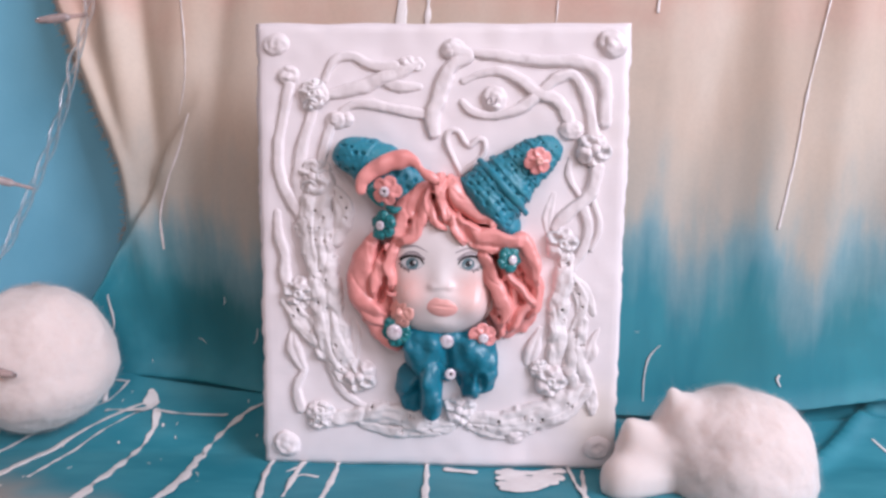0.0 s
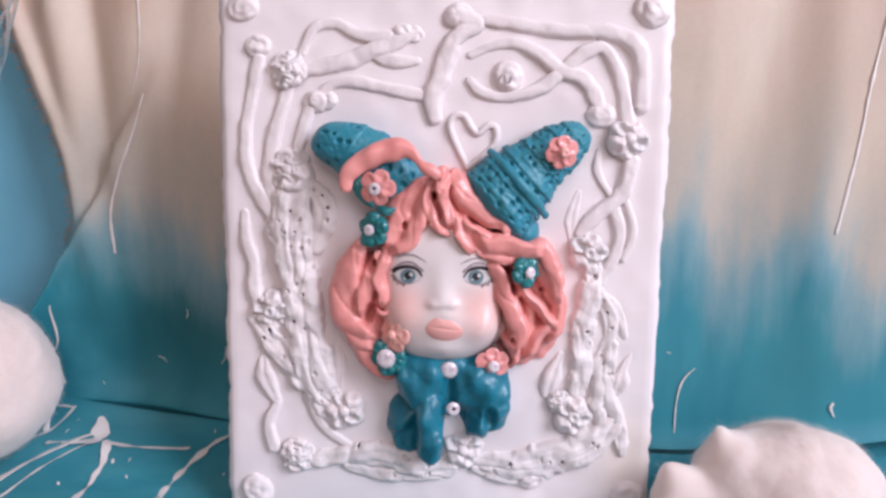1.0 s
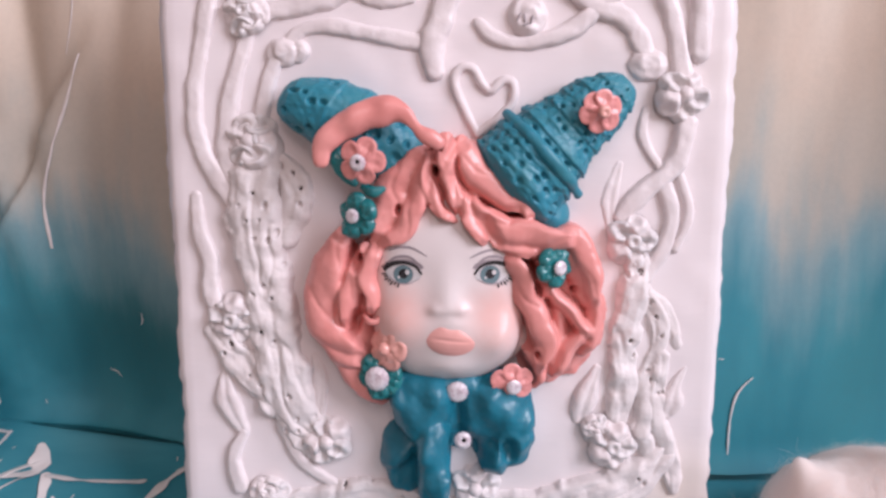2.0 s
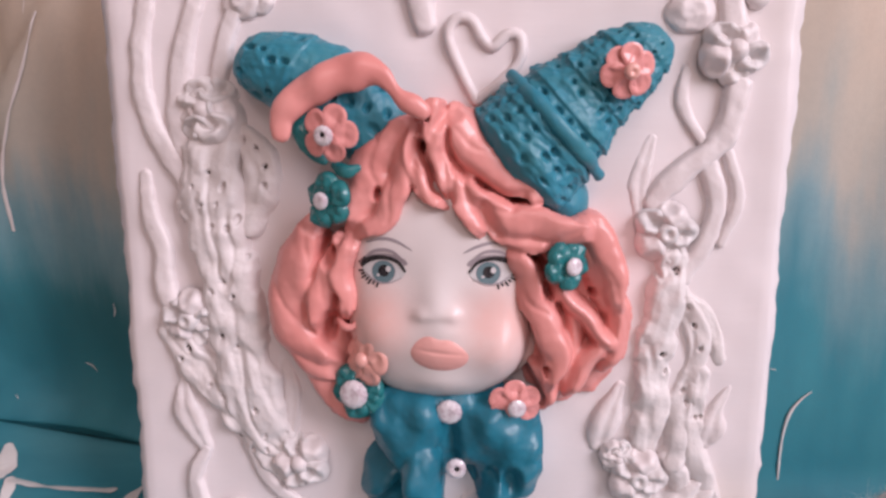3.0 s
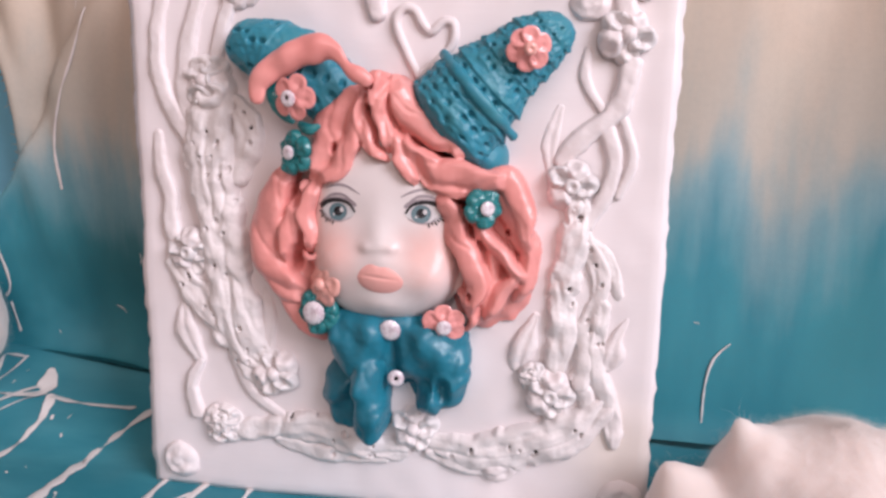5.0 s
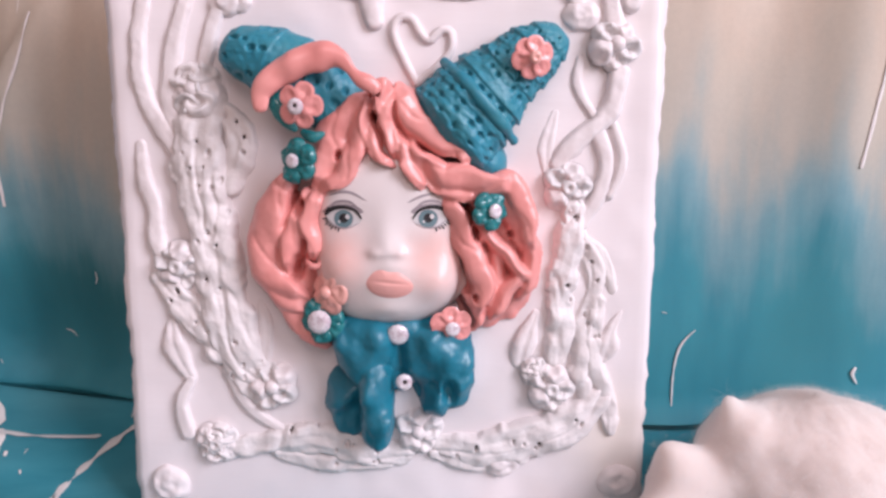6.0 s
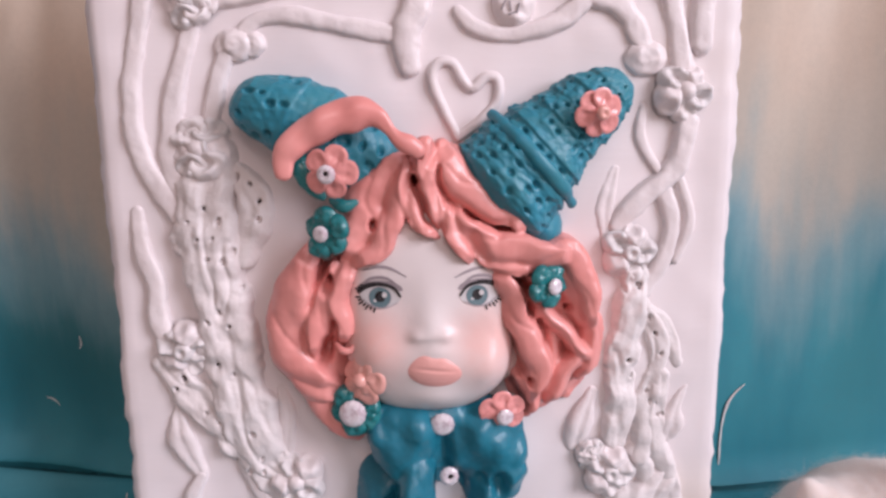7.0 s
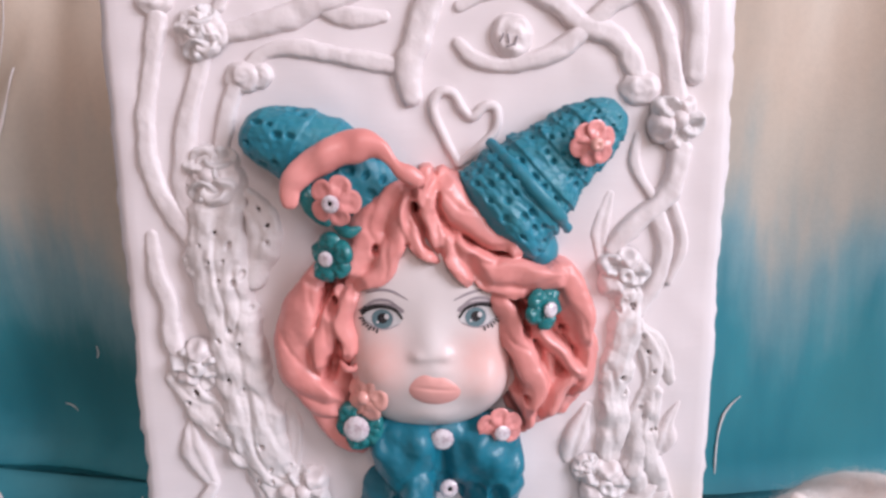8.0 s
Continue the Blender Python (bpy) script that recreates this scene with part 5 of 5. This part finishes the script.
def horn(tip, foot, widths, depth, steps, dots, bend, taper):
    """A pointed clay ear with uneven stepped bands and pricked holes."""
    ax, az = tip
    dx, dz = foot[0] - ax, foot[1] - az
    length = math.hypot(dx, dz)
    ux, uz = dx / length, dz / length
    rows = []
    for i in range(161):
        s = i / 160
        w = float(np.interp(s, [p[0] for p in widths], [p[1] for p in widths]))
        cx, cz = ax + dx * s - uz * bend * math.sin(math.pi * s), az + dz * s + ux * bend * math.sin(math.pi * s)
        row = []
        for j in range(180):
            a = 2 * math.pi * j / 180
            waver = 0.012 * noise.noise(Vector((math.cos(a) * 1.5, math.sin(a) * 1.5, s * 3 + ax)))
            k = 0.0
            for at_s, high in steps:  # each band swells and then steps in
                t = s + waver - at_s
                if -0.10 < t < 0.012:
                    k = max(k, high * (t / 0.10 + 1) if t < 0 else high * (1 - t / 0.012))
            lumps = 0.05 * noise.noise(Vector((math.cos(a) * 2, math.sin(a) * 2, s * 9 + ax))) + 0.02 * noise.noise(Vector((math.cos(a) * 6, math.sin(a) * 6, s * 26)))
            ragged = 0.55 * noise.noise(Vector((math.cos(a) * 5, math.sin(a) * 5, s * 34 + ax))) + 0.35 * noise.noise(Vector((math.cos(a) * 11, math.sin(a) * 11, s * 60)))
            r = w * (1 + lumps) + (0.6 * k * (1 + 0.8 * noise.noise(Vector((math.cos(a) * 3, math.sin(a) * 3, s * 14)))) + ragged * (0.9 if len(steps) > 3 else 0.3)) * min(1.0, w / 8) - 2.1 * dimples(dots, s, a) * min(1.0, w / 9)
            row.append(Vector(((cx - uz * r * math.cos(a)) * MM, -max(-0.5, 2.0 + (depth * 0.35 * min(1, w / 8) + r * math.sin(a) * depth / 14) * (1 - taper * s ** 3)) * MM, (cz + ux * r * math.cos(a)) * MM)))
        rows.append(row)
    doll.sheet(rows, EAR, True)
    doll.fan(rows[-1], sum(rows[-1], Vector()) / len(rows[-1]), EAR)


horn((-57.2, 177.8), (-11.0, 152.0), [(0, 0.3), (0.02, 4.2), (0.05, 6.4), (0.10, 8.2), (0.21, 10.4), (0.35, 11.8), (0.54, 12.8), (0.8, 12.4), (1, 11.0)], 13.5, [(0.36, 0.7), (0.52, 0.5)],
     pricked([(0.10, 5, 0.034), (0.17, 6, 0.028), (0.24, 6, 0.040), (0.31, 7, 0.030), (0.60, 8, 0.036), (0.69, 8, 0.038), (0.79, 9, 0.036), (0.88, 9, 0.034)]), 3.4, 0.35)
horn((62.8, 181.9), (20.0, 143.5), [(0, 0.5), (0.02, 4.2), (0.06, 6.0), (0.11, 7.8), (0.24, 10.6), (0.39, 11.5), (0.53, 13.8), (0.65, 16.0), (0.75, 17.2), (0.85, 18.6), (0.92, 18.6), (1, 13.0)], 12.0,
     [(0.06, 0.7), (0.13, 1.0), (0.24, 1.1), (0.34, 1.4), (0.44, 1.5), (0.585, 1.7), (0.74, 1.1), (0.90, 0.8)],
     pricked([(0.08, 6, 0.016), (0.14, 7, 0.016), (0.20, 9, 0.019), (0.26, 9, 0.016), (0.32, 12, 0.019), (0.38, 11, 0.017), (0.43, 13, 0.021), (0.50, 14, 0.022), (0.63, 15, 0.023), (0.69, 13, 0.019), (0.76, 15, 0.019), (0.82, 16, 0.025), (0.88, 15, 0.022)]), -2.4, 0.15)
# the raised band across the right-hand horn, and its foot
add_tube(doll, [(0.0205, -0.0060, 0.1712, 0.0016), (0.0262, -0.0160, 0.1650, 0.0021), (0.0330, -0.0198, 0.1575, 0.0023), (0.0398, -0.0170, 0.1500, 0.0021), (0.0455, -0.0080, 0.1436, 0.0017)], flat=0.75, slot=EAR, lump=0.0006)
add_dome(doll, 0.0362, 0.1370, 0.0075, 0.0090, 0.0115, slot=EAR, edge=0.05, waves=3, lump=0.001, seed=2.0)
part("doll", doll.mesh("doll"), plaque, "painted clay doll bust with coral hair, teal horns and teal dress")

# ---- coloured flowers and stones on the doll ----
PINK_PETAL, GREEN_PETAL, PEACH_PETAL = petal_mesh("petal", PINK, 0.13, 0.15, 0.06, 0.46), petal_mesh("petal", GREEN, 0.26, 0.04, 0.14, 0.52), petal_mesh("petal", PEACH, 0.12, 0.02, 0.10, 0.50)
PINK_CORE, GREEN_CORE, PEACH_CORE = core_mesh(PINK, 0.3, 0.22, 0.0), core_mesh(GREEN, 0.34, 0.25, 0.0), core_mesh(PEACH, 0.3, 0.3, 0.0)
flower(at(50.2, 19.5, 171.0, 7.4, 10, 14), PINK_CORE, PINK_PETAL, 6, "pink clay blossom on the banded teal horn", spin=8, gem=core_mesh(PEACH, 0.3, 0.2, 0.1), gem_size=1.0)
flower(at(-27.0, 22.8, 155.0, 8.0, 6, -16), PINK_CORE, PINK_PETAL, 5, "pink clay blossom with a pierced white bead", spin=20, gem=PIERCED_GEM, gem_size=0.34)
flower(at(-29.8, 15.5, 137.0, 8.2, 0, -26), GREEN_CORE, GREEN_PETAL, 5, "sea-green clay blossom with a pale stone", spin=0, gem=GEM, gem_size=0.30)
flower(at(37.0, 16.6, 119.8, 7.0, 0, 32), GREEN_CORE, GREEN_PETAL, 5, "sea-green clay blossom with a pale stone", spin=30, gem=GEM, gem_size=0.36)
flower(at(-23.2, 11.5, 80.0, 8.6, 0, -12), GREEN_CORE, GREEN_PETAL, 6, "sea-green clay blossom with a large round stone", spin=10, gem=GEM, gem_size=0.5)
flower(at(23.2, 12.2, 77.6, 8.0, 6, 10), PINK_CORE, PINK_PETAL, 6, "pink clay blossom with a pale stone", spin=0, gem=GEM, gem_size=0.34)
flower(at(-21.2, 14.0, 90.6, 8.4, 0, -34), PEACH_CORE, PEACH_PETAL, 5, "peach clay blossom pressed to the cheek", spin=15)
part("button", GEM, plaque, "large pale rhinestone button", at(4.0, 12.6, 75.0, 3.9, 12, 0))
part("button", PIERCED_GEM, plaque, "pierced pale bead button", at(6.0, 11.8, 56.8, 3.1, 0, 0))
s = Shape(CORAL)
add_tube(s, [(-0.0285, -0.0105, 0.1015, 0.0009), (-0.0265, -0.0128, 0.1000, 0.0012), (-0.0240, -0.0130, 0.1000, 0.0011), (-0.0225, -0.0122, 0.1020, 0.0009), (-0.0228, -0.0112, 0.1040, 0.0006)], seg=10, step=0.0006)
part("curl", s.mesh("curl"), plaque, "small coral clay curl at the cheek")
for line in ([(-0.0362, -0.0150, 0.1625, 0.0012), (-0.0360, -0.0175, 0.1570, 0.0026), (-0.0335, -0.0175, 0.1515, 0.0024), (-0.0300, -0.0160, 0.1475, 0.0010)],
             [(-0.0275, -0.0150, 0.1465, 0.0014), (-0.0240, -0.0165, 0.1450, 0.0022), (-0.0205, -0.0165, 0.1460, 0.0010)]):
    s = Shape(GREEN)
    add_tube(s, line, flat=0.6, seg=16, step=0.0007, lump=0.0004, lump_size=0.003)
    part("leaf", s.mesh("leaf"), plaque, "dark sea-green clay leaf under the blossom")

# ---- cotton wool ----
def cotton_ball(name, cores, label, fibres):
    """Cotton wool drawn round cores (centre, radii), melted into one soft surface; the first core is the middle."""
    centre = Vector(cores[0][0])
    s = Shape(COTTON)
    rings, seg = 110, 180
    th, ph = np.meshgrid(np.pi * np.arange(rings + 1) / rings, 2 * np.pi * np.arange(seg) / seg, indexing="ij")
    ways = np.stack([np.sin(th) * np.cos(ph), np.sin(th) * np.sin(ph), np.cos(th)], -1)
    reach = np.full(th.shape, 0.012)
    for r in np.arange(0.012, 0.095, 0.0004):
        q = np.array(centre) + ways * r
        field = np.zeros(th.shape)
        for c, size in cores:
            inside = (np.linalg.norm((q - np.array(c)) / np.array(size), axis=-1) - 1) * min(size)
            field += np.exp(-inside / 0.0022)
        reach = np.where(field > 1.0, r, reach)
    for _ in range(2):
        wide = np.pad(np.pad(reach, ((1, 1), (0, 0)), mode="edge"), ((0, 0), (1, 1)), mode="wrap")
        reach = (4 * reach + wide[:-2, 1:-1] + wide[2:, 1:-1] + wide[1:-1, :-2] + wide[1:-1, 2:]) / 8
    rows, surface = [], []
    for i in range(rings + 1):
        row = []
        for j in range(seg):
            d = Vector(ways[i, j].tolist())
            q = centre + d * reach[i, j]
            k = 0.0016 * noise.noise(q * 55) + 0.0007 * noise.noise(q * 140) + 0.0003 * noise.noise(q * 380)
            p = d * (reach[i, j] + k)
            p.z = max(p.z, ground_height(centre.x + p.x, centre.y + p.y) - centre.z + 0.0005)
            row.append(p)
            surface.append((p, d))
        rows.append(row)
    s.sheet(rows, 0, True)
    ball = tagged(new(name, s.mesh(name)), label, "cotton ball")
    ball.location = centre
    # fine fibres that lie along the surface and stand off it here and there
    dice = np.random.RandomState(fibres)
    P, D = np.array([list(p) for p, d in surface]), np.array([list(d) for p, d in surface])
    pick = dice.randint(0, len(P), fibres)
    P, D = P[pick] + dice.normal(0, 0.0007, (fibres, 3)), D[pick]
    side = np.cross(D, dice.normal(0, 1, (fibres, 3)))
    side /= np.linalg.norm(side, axis=1, keepdims=True) + 1e-9
    long = dice.uniform(0.0015, 0.0050, (fibres, 1))
    up = dice.uniform(0.05, 0.75, (fibres, 1)) ** 1.5
    across = np.cross(D, side) * 0.000025
    a, b = P - D * 0.0006, P + D * long * up * 0.7 + side * long * 0.5
    c = P + D * long * up * dice.uniform(0.6, 1.3, (fibres, 1)) + side * long * 1.2 + across * dice.uniform(-25, 25, (fibres, 1))
    points = np.stack([a - across, a + across, b - across, b + across, c - across * 0.4, c + across * 0.4], 1).reshape(-1, 3)
    root = np.arange(fibres)[:, None] * 6
    faces = np.concatenate([root + np.array([[0, 1, 3, 2]]), root + np.array([[2, 3, 5, 4]])])
    data = bpy.data.meshes.new("fuzz")
    data.from_pydata(points.tolist(), [], faces.tolist())
    data.materials.append(FIBRE)
    tagged(part("fuzz", data, ball, "loose fine cotton fuzz"), kind="stuff")
    return ball


cotton_ball("cotton_ball", [((0.159, -0.006, 0.006), (0.0430, 0.042, 0.043)), ((0.132, -0.008, 0.025), (0.0165, 0.020, 0.0225)), ((0.178, -0.006, 0.020), (0.021, 0.024, 0.0245)),
                            ((0.1249, -0.0124, 0.0475), (0.0026, 0.0026, 0.0046)), ((0.104, -0.016, 0.017), (0.0095, 0.010, 0.0195)), ((0.098, -0.026, 0.004), (0.014, 0.012, 0.016)),
                            ((0.115, -0.014, 0.012), (0.012, 0.014, 0.018))],
            "flattened puff of white cotton wool beside the plaque", 24000)
cotton_ball("cotton_ball", [((-0.246, 0.028, 0.052), (0.044, 0.041, 0.044)), ((-0.238, 0.026, 0.043), (0.036, 0.034, 0.026))], "round ball of white cotton wool under the light string", 24001)

# ---- string of lights ----
string = tagged(new("light_string"), "twisted clear-plastic string of small unlit lights", "string lights")
line = smooth_line([(-0.200, 0.040, 0.330, 0), (-0.211, 0.042, 0.275, 0), (-0.217, 0.044, 0.254, 0), (-0.226, 0.045, 0.227, 0), (-0.234, 0.045, 0.200, 0), (-0.246, 0.043, 0.169, 0), (-0.257, 0.038, 0.141, 0), (-0.269, 0.030, 0.113, 0), (-0.300, 0.010, 0.085, 0)], 0.0015)
for phase in (0.0, 2.1, 4.2):
    s = Shape(CLEAR)
    add_tube(s, [(p[0] + (0.0026 + 0.0024 * noise.noise(Vector((i * 0.05, phase, 0)))) * math.cos(0.15 * i + phase), p[1] + 0.0024 * math.sin(0.15 * i + phase), p[2], 0.00085) for i, p in enumerate(line)], seg=8, step=0.002)
    part("cable", s.mesh("cable"), string, "clear plastic cable")


def light_bulb(root, tip):
    s = Shape(BULB)
    a, b = Vector(root), Vector(tip)
    add_tube(s, [(*a, 0.0011), (*a.lerp(b, 0.35), 0.0014), (*a.lerp(b, 0.4), 0.0024), (*a.lerp(b, 0.7), 0.0026), (*a.lerp(b, 1.0), 0.0019)], out=(0.2, -1, 0.3), seg=14, step=0.001)
    bulb = part("bulb", s.mesh("bulb"), string, "milky plastic bulb in a sleeve")
    t = Shape(CLEAR)
    c = a.lerp(b, 1.06)
    add_tube(t, [(*a.lerp(b, 0.95), 0.0019), (*c, 0.0014)], out=(0.2, -1, 0.3), seg=12, step=0.001)
    part("lens", t.mesh("lens"), bulb, "clear bulb tip")


light_bulb((-0.216, 0.043, 0.258), (-0.239, 0.035, 0.253))
light_bulb((-0.252, 0.040, 0.154), (-0.278, 0.030, 0.162))
light_bulb((-0.256, -0.018, 0.058), (-0.233, -0.016, 0.0535))
s = Shape(CLEAR)
add_tube(s, [(-0.300, 0.010, 0.085, 0.0009), (-0.300, -0.012, 0.070, 0.0009), (-0.280, -0.022, 0.060, 0.0009), (-0.256, -0.018, 0.058, 0.0009)], seg=8, step=0.002)
part("cable", s.mesh("cable"), string, "clear plastic cable")
